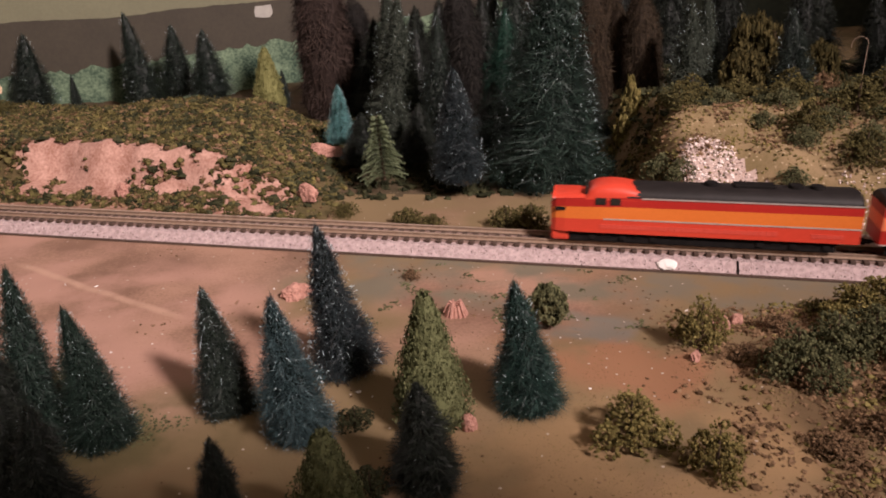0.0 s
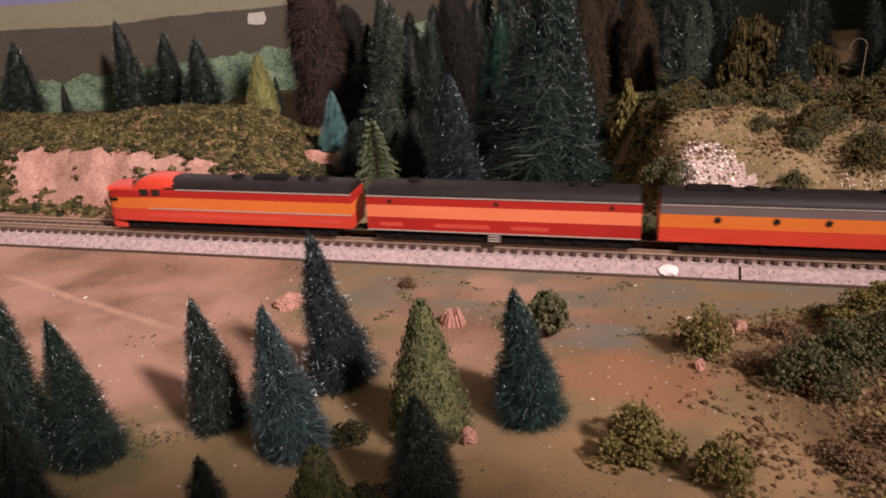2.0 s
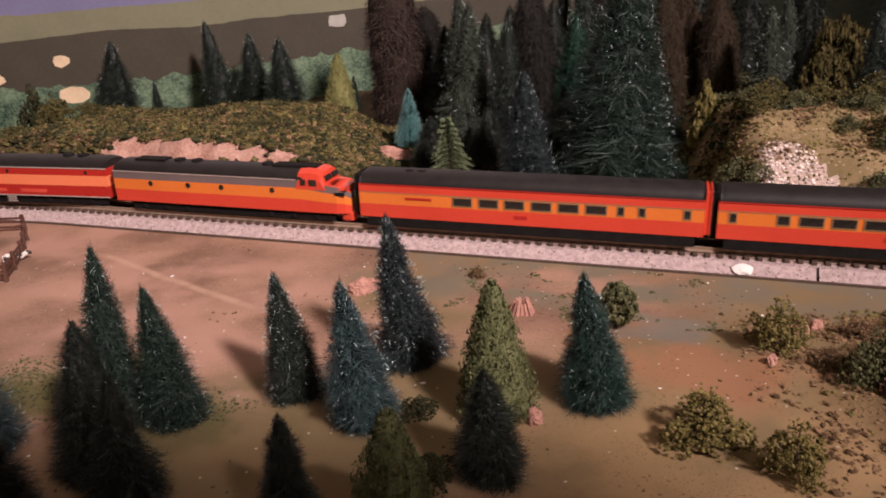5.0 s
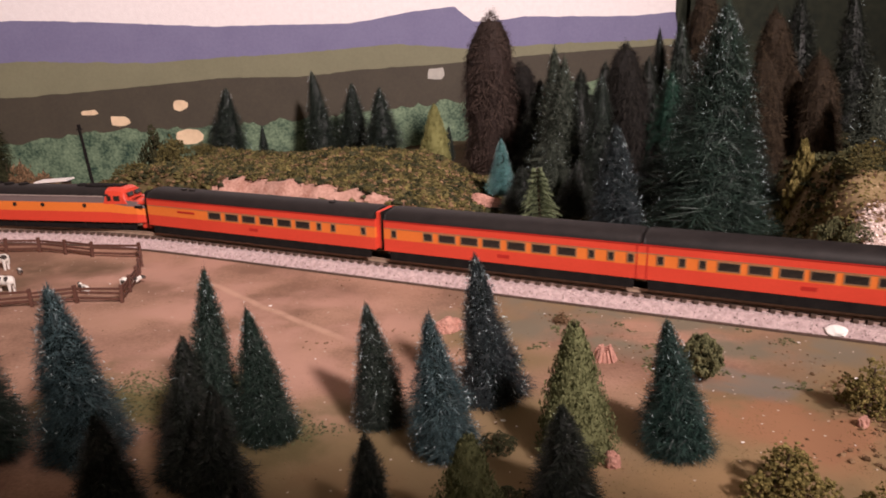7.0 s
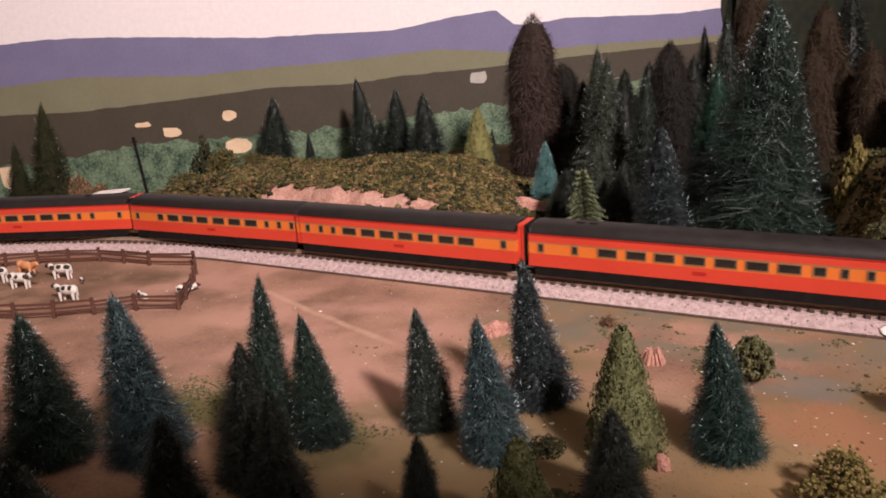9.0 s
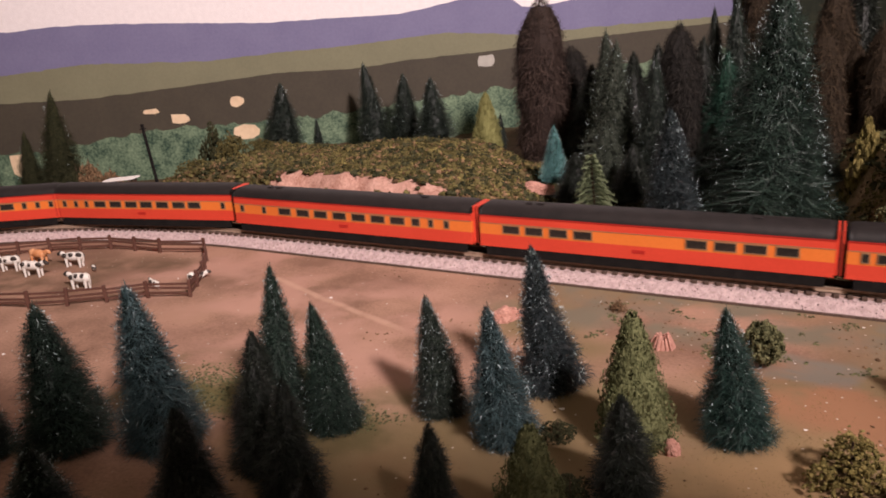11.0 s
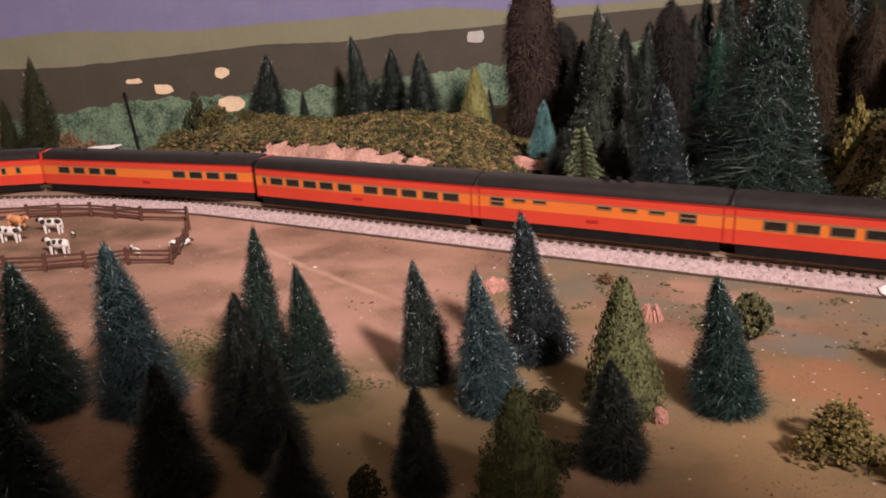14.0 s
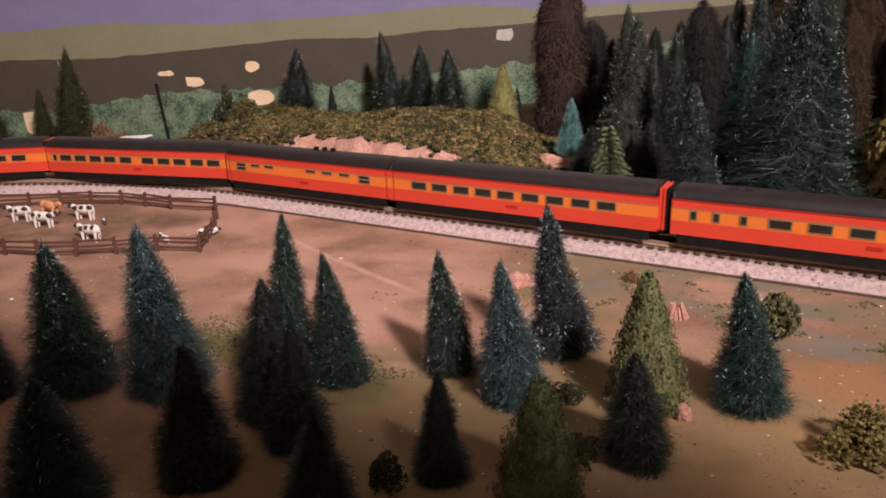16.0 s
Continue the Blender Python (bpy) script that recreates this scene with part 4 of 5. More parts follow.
CARS = [
    ("passenger_car", 0.388, 0.539, "red and orange passenger car with six windows and a name plate", True, True, 4, 0.19, WINDOWS_C1),
    ("passenger_car", 0.544, 0.67, "red and orange passenger car with seven windows, articulated behind", True, False, 3, None, WINDOWS_C2),
    ("passenger_car", 0.67, 0.801, "red and orange passenger car with seven large windows, articulated ahead", False, True, 5, None, WINDOWS_C3),
    ("passenger_car", 0.807, 0.962, "red and orange passenger car with seven large windows", True, True, 2, None, WINDOWS_C4),
    ("dining_car", 0.9665, 1.1215, "red and orange passenger car with two groups of four windows", True, True, 6, None, WINDOWS_C5),
    ("dining_car", 1.1255, 1.261, "red and orange passenger car with a long row of dining windows", True, False, 7, None, WINDOWS_C6),
    ("kitchen_car", 1.261, 1.3765, "red and orange passenger car with narrow kitchen slot windows", False, False, 9, None, WINDOWS_C7),
    ("dining_car", 1.3765, 1.515, "red and orange passenger car with nine windows and blank end", False, True, 11, None, WINDOWS_C8),
    ("passenger_car", 1.521, 1.676, "red and orange passenger car with small and large windows", True, True, 8, None, WINDOWS_C9),
]
for name, d0, d1, label, f, r, seed, plate, windows in CARS:
    TRAIN.append((passenger_car(name, d1 - d0, windows, label, f, r, seed, plate), d0, d1))

# the head of the train along the line, by the second
HEAD_T = (0, 1.5, 3.5, 4.0, 6.5, 7.0, 8.0, 9.0, 10.0, 12.5, 13.0, 14.5, 15.0, 16.0)
HEAD_S = (-0.0345, 0.120, 0.331, 0.3775, 0.6135, 0.6633, 0.7675, 0.8735, 0.9665, 1.2095, 1.2595, 1.4005, 1.4475, 1.533)


def head(t):
    """Where the head of the train is at t, by smooth pieces through the known places."""
    T, S = HEAD_T, HEAD_S
    slope = [0.0] * len(T)
    for i in range(len(T)):
        a, b = max(i - 1, 0), min(i + 1, len(T) - 1)
        slope[i] = (S[b] - S[a]) / (T[b] - T[a])
    i = min(max(int(np.searchsorted(T, t, side="right")) - 1, 0), len(T) - 2)
    h = T[i + 1] - T[i]
    u = (t - T[i]) / h
    return (2 * u**3 - 3 * u**2 + 1) * S[i] + (u**3 - 2 * u**2 + u) * h * slope[i] + (3 * u**2 - 2 * u**3) * S[i + 1] + (u**3 - u**2) * h * slope[i + 1]


def motions():
    for thing, d0, d1 in TRAIN:
        rows = []
        for k in range(65):
            t = k * 0.25
            s = head(t)
            pivot = 0.19 * (d1 - d0)
            fore, aft = centre(s - d0 - pivot)[0], centre(s - d1 + pivot)[0]
            mid, d = (fore + aft) / 2, fore - aft
            rows.append((t, pose(mid[0], mid[1], RAIL_TOP, 0, 0, math.degrees(math.atan2(d[1], d[0])) % 360)))
        walk(thing, rows)


# ---- trees ----
def brush_profile(h):
    return (1 - h) ** 0.66 * min(1.0, 0.72 + 3.5 * h) + 0.03


def brush_crown(key, n, inner, width, droop, flakes, seed, profile=brush_profile, spark=1.0, rough=0.30, root=0.46):
    """A cone of bristles on a wire, one unit high and one unit in radius."""
    rng = random.Random(seed)
    verts, faces, index = [], [], []
    seg, rows = 12, 9
    for i in range(rows + 1):
        h = 0.02 + 0.93 * i / rows
        for j in range(seg):
            a = 2 * math.pi * j / seg
            r = profile(h) * inner * rng.uniform(0.85, 1.12)
            verts.append((r * math.cos(a), r * math.sin(a), h))
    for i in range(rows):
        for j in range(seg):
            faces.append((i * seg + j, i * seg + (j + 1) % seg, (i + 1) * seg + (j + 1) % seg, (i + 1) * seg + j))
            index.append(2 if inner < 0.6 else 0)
    made = 0
    while made < n:
        h = rng.random()
        if rng.random() > profile(h) + 0.10:
            continue
        made += 1
        a = rng.uniform(0, 2 * math.pi)
        c, s = math.cos(a), math.sin(a)
        broad = noise.noise(Vector((c * 1.3, s * 1.3, h * 3.0 + seed * 3.7)))
        tuft = noise.noise(Vector((c * 3.5, s * 3.5, h * 14 + seed)))
        r = profile(h) * (0.95 + 1.1 * rough * broad + rough * tuft) * rng.uniform(0.66, 1.16)
        r0 = r * rng.uniform(root, 0.86)
        z1 = h - droop * r * rng.uniform(0.4, 1.3) + rng.gauss(0.008, 0.026)
        w = width * rng.uniform(0.6, 1.3)
        k = len(verts)
        tw = rng.uniform(-0.5, 0.5)
        a1 = a + rng.gauss(0, 0.30)
        verts += [(r0 * c - s * w, r0 * s + c * w, h - w * tw * 0.4), (r0 * c + s * w, r0 * s - c * w, h + w * tw * 0.4), (r * math.cos(a1), r * math.sin(a1), max(z1, 0.0))]
        faces.append((k, k + 1, k + 2))
        index.append(0)
    for _ in range(flakes):
        h = rng.random() ** 1.3
        a = rng.uniform(0, 2 * math.pi)
        r = profile(h) * rng.uniform(0.88, 1.03)
        p = Vector((r * math.cos(a), r * math.sin(a), h))
        d1 = Vector((math.cos(a) + rng.gauss(0, 0.6), math.sin(a) + rng.gauss(0, 0.6), rng.gauss(0.1, 0.35))) * rng.uniform(0.010, 0.042) * spark
        d2 = Vector((rng.uniform(-1, 1), rng.uniform(-1, 1), rng.uniform(-0.4, 0.4))) * 0.0055 * spark
        k = len(verts)
        verts += [p - d1, p + d2, p + d1, p - d2]
        faces.append((k, k + 1, k + 2, k + 3))
        index.append(1)
    me = bpy.data.meshes.new("crown")
    me.from_pydata([tuple(v) for v in verts], [], faces)
    me.materials.append(FOLIAGE[key])
    me.materials.append(GLITTER)
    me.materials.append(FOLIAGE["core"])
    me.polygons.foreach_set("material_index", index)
    me.update()
    return me


def plush_profile(h):
    return (0.90 + 0.10 * math.sin(h * 3.1)) * max(0.02, 1 - h**5.5) ** 0.6 * (1.0 if h > 0.1 else 0.8)


def cone_profile(h):
    return (1 - h) ** 0.66 * min(1.0, 0.76 + 3 * h) + 0.02


def flock_crown(key, seed):
    """A cone covered with short crumbs of foam that stand out unevenly."""
    rng = random.Random(seed)
    verts, faces, index = [], [], []
    seg, rows = 14, 10
    for i in range(rows + 1):
        h = 0.01 + 0.95 * i / rows
        for j in range(seg):
            a, r = 2 * math.pi * j / seg, cone_profile(h) * 0.80 * rng.uniform(0.9, 1.1)
            verts.append((r * math.cos(a), r * math.sin(a), h))
    for i in range(rows):
        for j in range(seg):
            faces.append((i * seg + j, i * seg + (j + 1) % seg, (i + 1) * seg + (j + 1) % seg, (i + 1) * seg + j))
    made = 0
    while made < 9000:
        h = rng.random()
        if rng.random() > cone_profile(h) + 0.08:
            continue
        made += 1
        a = rng.uniform(0, 2 * math.pi)
        c, s = math.cos(a), math.sin(a)
        knob = noise.noise(Vector((c * 4, s * 4, h * 15 + seed)))
        r = cone_profile(h) * (0.92 + 0.16 * noise.noise(Vector((c, s, h * 3 + seed))) + 0.22 * knob) * rng.uniform(0.86, 1.06)
        p, k, size = Vector((r * c, r * s, h)), len(verts), rng.uniform(0.016, 0.040)
        for _ in range(3):
            d = Vector((rng.gauss(0, 1), rng.gauss(0, 1), rng.gauss(0, 0.5))).normalized() * size
            verts.append(tuple(p + d))
        faces.append((k, k + 1, k + 2))
    me = bpy.data.meshes.new("crown")
    me.from_pydata([tuple(v) for v in verts], [], faces)
    me.materials.append(FOLIAGE[key])
    return me


def feather_crown(key, seed):
    """Drooping tiers of thin needled branches."""
    rng = random.Random(seed)
    verts, faces = [], []
    tiers = 13
    for t in range(tiers):
        h = 0.06 + 0.9 * t / tiers
        r = (1 - h) ** 0.85 + 0.04
        for b in range(11):
            a = 2 * math.pi * (b + rng.random()) / 11
            c, s = math.cos(a), math.sin(a)
            reach = r * rng.uniform(0.75, 1.12)
            for q in range(14):
                f = (q + 0.5) / 14
                x0 = reach * f
                z0 = h + 0.06 * f * r - 0.16 * f * f * r
                for side in (1, -1, 0):
                    ln = 0.15 * (1.1 - f) + 0.04
                    tip = Vector((x0 + ln * 0.8, side * ln, z0 - 0.012 + 0.05 * (side == 0)))
                    k = len(verts)
                    for p in (Vector((x0 - 0.02, 0, z0)), Vector((x0 + 0.02, 0, z0 + 0.006)), tip):
                        verts.append((p.x * c - p.y * s, p.x * s + p.y * c, p.z))
                    faces.append((k, k + 1, k + 2))
    me = bpy.data.meshes.new("crown")
    me.from_pydata(verts, [], faces)
    me.materials.append(FOLIAGE[key])
    return me


ICO = bmesh.new()
bmesh.ops.create_icosphere(ICO, subdivisions=1, radius=1.0)
ICO_V = [v.co.copy() for v in ICO.verts]
ICO_F = [tuple(v.index for v in f.verts) for f in ICO.faces]
ICO.free()


def lump(verts, faces, p, r, rng, flat=1.0, fringe=10):
    """A rough crumb of foam with a ragged fringe."""
    k = len(verts)
    turn = Euler((rng.uniform(0, 6), rng.uniform(0, 6), rng.uniform(0, 6))).to_matrix()
    for v in ICO_V:
        q = turn @ v * r * rng.uniform(0.45, 1.35)
        verts.append((p[0] + q.x, p[1] + q.y, p[2] + q.z * flat))
    faces += [tuple(k + i for i in f) for f in ICO_F]
    for _ in range(fringe):
        d = Vector((rng.gauss(0, 1), rng.gauss(0, 1), rng.gauss(0, 1))).normalized()
        e = Vector((rng.gauss(0, 1), rng.gauss(0, 1), rng.gauss(0, 1))).normalized() * r * rng.uniform(0.25, 0.55)
        c = Vector(p) + Vector((d.x, d.y, d.z * flat)) * r * rng.uniform(0.9, 1.15)
        g = d * r * rng.uniform(0.2, 0.7)
        k = len(verts)
        verts += [tuple(c - e), tuple(c + e), tuple(c + g + e.cross(d) * 0.6)]
        faces.append((k, k + 1, k + 2))


def clump_crown(key, shape, n, size, seed, fringe=14):
    """Foam clumps; shape: 'bush' a low dome, 'spire' a ragged spruce, 'round' a leafy tree. One unit high, one in radius."""
    rng = random.Random(seed)
    verts, faces = [], []
    heads = []
    for k in range(11):
        a, q = 2.4 * k + rng.uniform(-0.5, 0.5), 0.72 * (k / 10) ** 0.6
        hr = rng.uniform(0.24, 0.38)
        heads.append((q * math.cos(a), q * math.sin(a), max(0.12, (0.62 - 0.6 * q) * rng.uniform(0.7, 1.25)), hr))
    for _ in range(n):
        a, q = rng.uniform(0, 2 * math.pi), rng.random() ** 0.5
        if shape == "spire":
            h = rng.random() ** 1.4
            r = ((1 - h) ** 0.8 * (0.6 + 0.4 * math.sin(h * 34) ** 2) + 0.04) * q
            s = size * (1.15 - 0.75 * h)
        elif shape == "round":
            u = rng.uniform(-1, 1)
            bulge = 0.85 + 0.3 * noise.noise(Vector((math.cos(a) * 1.5, math.sin(a) * 1.5, u * 2 + seed)))
            r, h, s = math.sqrt(1 - u * u) * q * bulge, 0.55 + 0.42 * u * bulge, size * rng.uniform(0.6, 1.2)
        else:
            hx, hy, hz, hr = rng.choice(heads)
            d = Vector((rng.gauss(0, 1), rng.gauss(0, 1), rng.gauss(0.25, 1))).normalized() * hr * rng.uniform(0.75, 1.12)
            x, y, h = hx + d.x, hy + d.y, max(0.0, hz + d.z * 1.2)
            a, r, s = math.atan2(y, x), math.hypot(x, y), size * rng.uniform(0.5, 1.15)
        lump(verts, faces, (r * math.cos(a), r * math.sin(a), h), s, rng, 0.8, fringe)
    me = bpy.data.meshes.new("crown")
    me.from_pydata(verts, [], faces)
    me.materials.append(FOLIAGE[key])
    return me


TRUNK_BM = bmesh.new()
bmesh.ops.create_cone(TRUNK_BM, cap_ends=True, segments=8, radius1=0.07, radius2=0.02, depth=1.0, matrix=Matrix.Translation((0, 0, 0.47)))
TRUNK = bpy.data.meshes.new("trunk")
TRUNK_BM.to_mesh(TRUNK)
TRUNK_BM.free()
TRUNK.materials.append(BARK)

CROWNS = {}


def crown(key):
    if key not in CROWNS:
        kind, colour, v = key.split(":")
        v = int(v)
        if kind == "brush":
            CROWNS[key] = brush_crown(colour, 19000, 0.56, 0.0095, 0.03, 520, v, spark=1.0)
        elif kind == "frost":
            CROWNS[key] = brush_crown(colour, 19000, 0.56, 0.0095, 0.03, 1000, v, spark=1.0)
        elif kind == "tall":
            CROWNS[key] = brush_crown(colour, 30000, 0.58, 0.0070, 0.02, 1900, v, spark=0.52, rough=0.42, root=0.62)
        elif kind == "slim":
            CROWNS[key] = brush_crown(colour, 9000, 0.60, 0.013, 0.03, 260, v, spark=1.0)
        elif kind == "bare":
            CROWNS[key] = brush_crown(colour, 11000, 0.60, 0.012, 0.03, 50, v, spark=0.8)
        elif kind == "flock":
            CROWNS[key] = flock_crown(colour, v)
        elif kind == "plush":
            CROWNS[key] = brush_crown(colour, 15000, 0.80, 0.012, 0.05, 0, v, plush_profile, rough=0.15, root=0.70)
        elif kind == "feather":
            CROWNS[key] = feather_crown(colour, v)
        elif kind == "spire":
            CROWNS[key] = clump_crown(colour, "spire", 420, 0.085, v, 16)
        elif kind == "round":
            CROWNS[key] = clump_crown(colour, "round", 620, 0.072, v, 16)
        else:
            CROWNS[key] = clump_crown(colour, "bush", 850, 0.046, v, 9)
    return CROWNS[key]


def tree(name, key, x, y, h, w, label, lean=0.0, z=None, turn=0.0, category="tree", group=""):
    t = new(name)
    base = ground_z(x, y) if z is None else z
    t.matrix_world = pose(x, y, base - 0.0004, 0, lean, 0) @ pose(0, 0, 0, 0, 0, turn)
    tagged(t, label, category, group)
    size = Matrix.Diagonal((w / 2, w / 2, h, 1))
    shared("trunk", TRUNK, t, Matrix.Diagonal((w / 2, w / 2, h * 0.95, 1)))
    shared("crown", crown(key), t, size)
    return t


FRONT = "small trees on the front slope"
BACK = "trees of the dark wood"
# x, y, height, width, lean
for key, label, rows in (
    ("frost:blue:1", "blue-black bottlebrush fir with glittering tips, leaning", ((0.001, 0.211, 0.050, 0.0215, -5),)),
    ("frost:dark:2", "dark green bottlebrush fir with frosted tips", ((-0.031, 0.191, 0.040, 0.018, -3),)),
    ("brush:slate:3", "slate blue-green bottlebrush fir on bare earth", ((-0.007, 0.178, 0.043, 0.0198, -4),)),
    ("flock:olive:4", "olive green flocked cone tree on bare earth", ((0.030, 0.181, 0.041, 0.0215, 0),)),
    ("brush:green:5", "deep blue-green bottlebrush fir with long bristles", ((0.0585, 0.187, 0.039, 0.0200, -6),)),
    ("bare:black:6", "little fir coloured nearly black for the shade it stands in", ((0.030, 0.153, 0.029, 0.0185, -1), (-0.015, 0.135, 0.029, 0.0145, 2), (-0.058, 0.139, 0.036, 0.018, 4), (-0.038, 0.114, 0.027, 0.018, 3))),
    ("brush:pine:7", "deep green bottlebrush fir beside the dirt path", ((-0.0615, 0.175, 0.0415, 0.0185, -4), (-0.080, 0.176, 0.053, 0.0185, 3))),
    ("bare:black:8", "fir coloured dark as shaded, close beside a taller green one", ((-0.083, 0.166, 0.036, 0.020, 3), (-0.0735, 0.151, 0.034, 0.020, 2), (-0.076, 0.120, 0.036, 0.022, 2))),
    ("brush:slate:9", "blue-green bottlebrush fir with a pale frosted top", ((-0.110, 0.154, 0.053, 0.026, -4),)),
    ("brush:pine:10", "dark green bottlebrush fir near the cattle pen", ((-0.143, 0.148, 0.047, 0.027, -1), (-0.165, 0.136, 0.034, 0.018, 4), (-0.100, 0.097, 0.036, 0.024, 4))),
    ("flock:olive:11", "dim olive flocked cone tree in the shade", ((0.010, 0.131, 0.033, 0.020, 2),)),
):
    for k, (x, y, h, w, lean) in enumerate(rows):
        tree("fir_tree", key, x + 0.1 * w, y, h, w * 1.16, label, lean - 2.0, turn=47 * k + 20, group=FRONT)

# x, y, height, width, lean, foot
for key, label, rows in (
    ("plush:brown:1", "tall dark brown plush conifer behind the hill", ((-0.074, 0.620, 0.133, 0.050, 0, -0.002), )),
    ("slim:dark:2", "dark fir behind the turf hill before the backdrop", ((-0.346, 0.660, 0.068, 0.042, 2, 0), (-0.308, 0.660, 0.028, 0.011, 0, 0.005), (-0.257, 0.690, 0.079, 0.034, -6, 0.003), (-0.228, 0.700, 0.063, 0.038, 0, 0.006), (-0.184, 0.660, 0.058, 0.038, -2, 0.010), (-0.113, 0.630, 0.031, 0.012, 0, 0.007))),
    ("flock:yellow:3", "yellow-green flocked cone tree behind the hill", ((-0.123, 0.620, 0.050, 0.027, 0, 0.008),)),
    ("frost:teal:4", "small teal bottlebrush fir with bright glitter", ((-0.039, 0.470, 0.036, 0.018, 0, 0.014),)),
    ("feather:light:5", "light green spruce with drooping needled branches", ((-0.005, 0.405, 0.0385, 0.0255, -4, 0.0085),)),
    ("brush:blue:6", "blue-black bottlebrush fir behind the track", ((0.0368, 0.400, 0.059, 0.030, -2, 0.009),)),
    ("tall:pine:7", "very tall dark green bottlebrush fir full of glitter", ((0.086, 0.418, 0.126, 0.062, 1, 0.001),)),
    ("spire:gold:8", "thin olive foam spruce at the wood's edge", ((0.141, 0.444, 0.047, 0.025, -5, 0.010),)),
    ("slim:ash:9", "dull grey-green spruce in the wood", ((-0.009, 0.530, 0.085, 0.040, 3, 0.012), (-0.017, 0.580, 0.093, 0.034, 0, 0.010), (-0.006, 0.470, 0.042, 0.031, 0, 0.008))),
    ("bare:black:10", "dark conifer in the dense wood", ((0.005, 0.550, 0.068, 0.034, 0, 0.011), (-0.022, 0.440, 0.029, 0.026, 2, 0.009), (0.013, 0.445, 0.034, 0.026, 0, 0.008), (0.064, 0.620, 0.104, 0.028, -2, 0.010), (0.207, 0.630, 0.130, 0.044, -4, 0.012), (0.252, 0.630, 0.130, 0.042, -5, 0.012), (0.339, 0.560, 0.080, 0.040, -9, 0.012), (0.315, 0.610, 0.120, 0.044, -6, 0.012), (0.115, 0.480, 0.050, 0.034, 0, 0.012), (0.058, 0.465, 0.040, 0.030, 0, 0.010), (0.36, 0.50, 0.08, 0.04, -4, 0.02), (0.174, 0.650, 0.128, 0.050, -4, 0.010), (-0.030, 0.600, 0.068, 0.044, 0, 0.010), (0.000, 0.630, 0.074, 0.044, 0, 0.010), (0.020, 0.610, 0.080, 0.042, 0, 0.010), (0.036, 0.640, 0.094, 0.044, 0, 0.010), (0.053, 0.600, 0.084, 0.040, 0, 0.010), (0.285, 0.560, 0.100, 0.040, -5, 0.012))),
    ("slim:dark:11", "dark green fir with scattered glitter in the wood", ((0.023, 0.500, 0.076, 0.027, 0, 0.011), (0.077, 0.600, 0.110, 0.040, -1, 0.010), (0.233, 0.450, 0.062, 0.032, -6, 0.028), (0.269, 0.420, 0.040, 0.032, -2, 0.026))),
    ("plush:umber:12", "black-brown plush conifer in the wood", ((0.042, 0.540, 0.097, 0.034, -4, 0.010), (-0.050, 0.645, 0.088, 0.040, -2, 0.003))),
    ("bare:emerald:13", "emerald green conifer deep in the wood", ((0.070, 0.530, 0.076, 0.040, -2, 0.011),)),
    ("plush:rust:14", "rusty brown plush conifer in the dark wood", ((0.101, 0.640, 0.135, 0.036, -3, 0.010), (0.145, 0.580, 0.117, 0.033, -4, 0.010), (0.129, 0.520, 0.088, 0.027, -4, 0.012), (0.162, 0.520, 0.082, 0.028, -4, 0.012), (0.151, 0.540, 0.078, 0.022, -4, 0.011), (0.171, 0.565, 0.088, 0.030, -4, 0.010))),
    ("slim:ash:15", "dim grey-green fir with pale bristles in the wood", ((0.182, 0.480, 0.074, 0.036, -3, 0.018), (0.206, 0.520, 0.085, 0.026, -5, 0.014))),
    ("round:tree:16", "yellow-olive leafy tree at the wood's edge", ((0.230, 0.500, 0.066, 0.036, -5, 0.020), (0.208, 0.460, 0.044, 0.030, -4, 0.026), (0.271, 0.500, 0.048, 0.028, -5, 0.020))),
    ("bare:shade:17", "dull olive fir before the painted backdrop", ((-0.540, 0.560, 0.105, 0.044, 4, -0.030), (-0.568, 0.550, 0.070, 0.030, 3, -0.030), (-0.63, 0.545, 0.08, 0.038, 3, -0.030), (0.345, 0.44, 0.06, 0.04, 0, 0.02))),
):
    for k, (x, y, h, w, lean, z) in enumerate(rows):
        tree("fir_tree" if "round" not in key else "leafy_tree", key, x, y, h, w * (1.14 if "plush" not in key else 1.04), label, lean, z, 61 * k + 10, group=BACK)

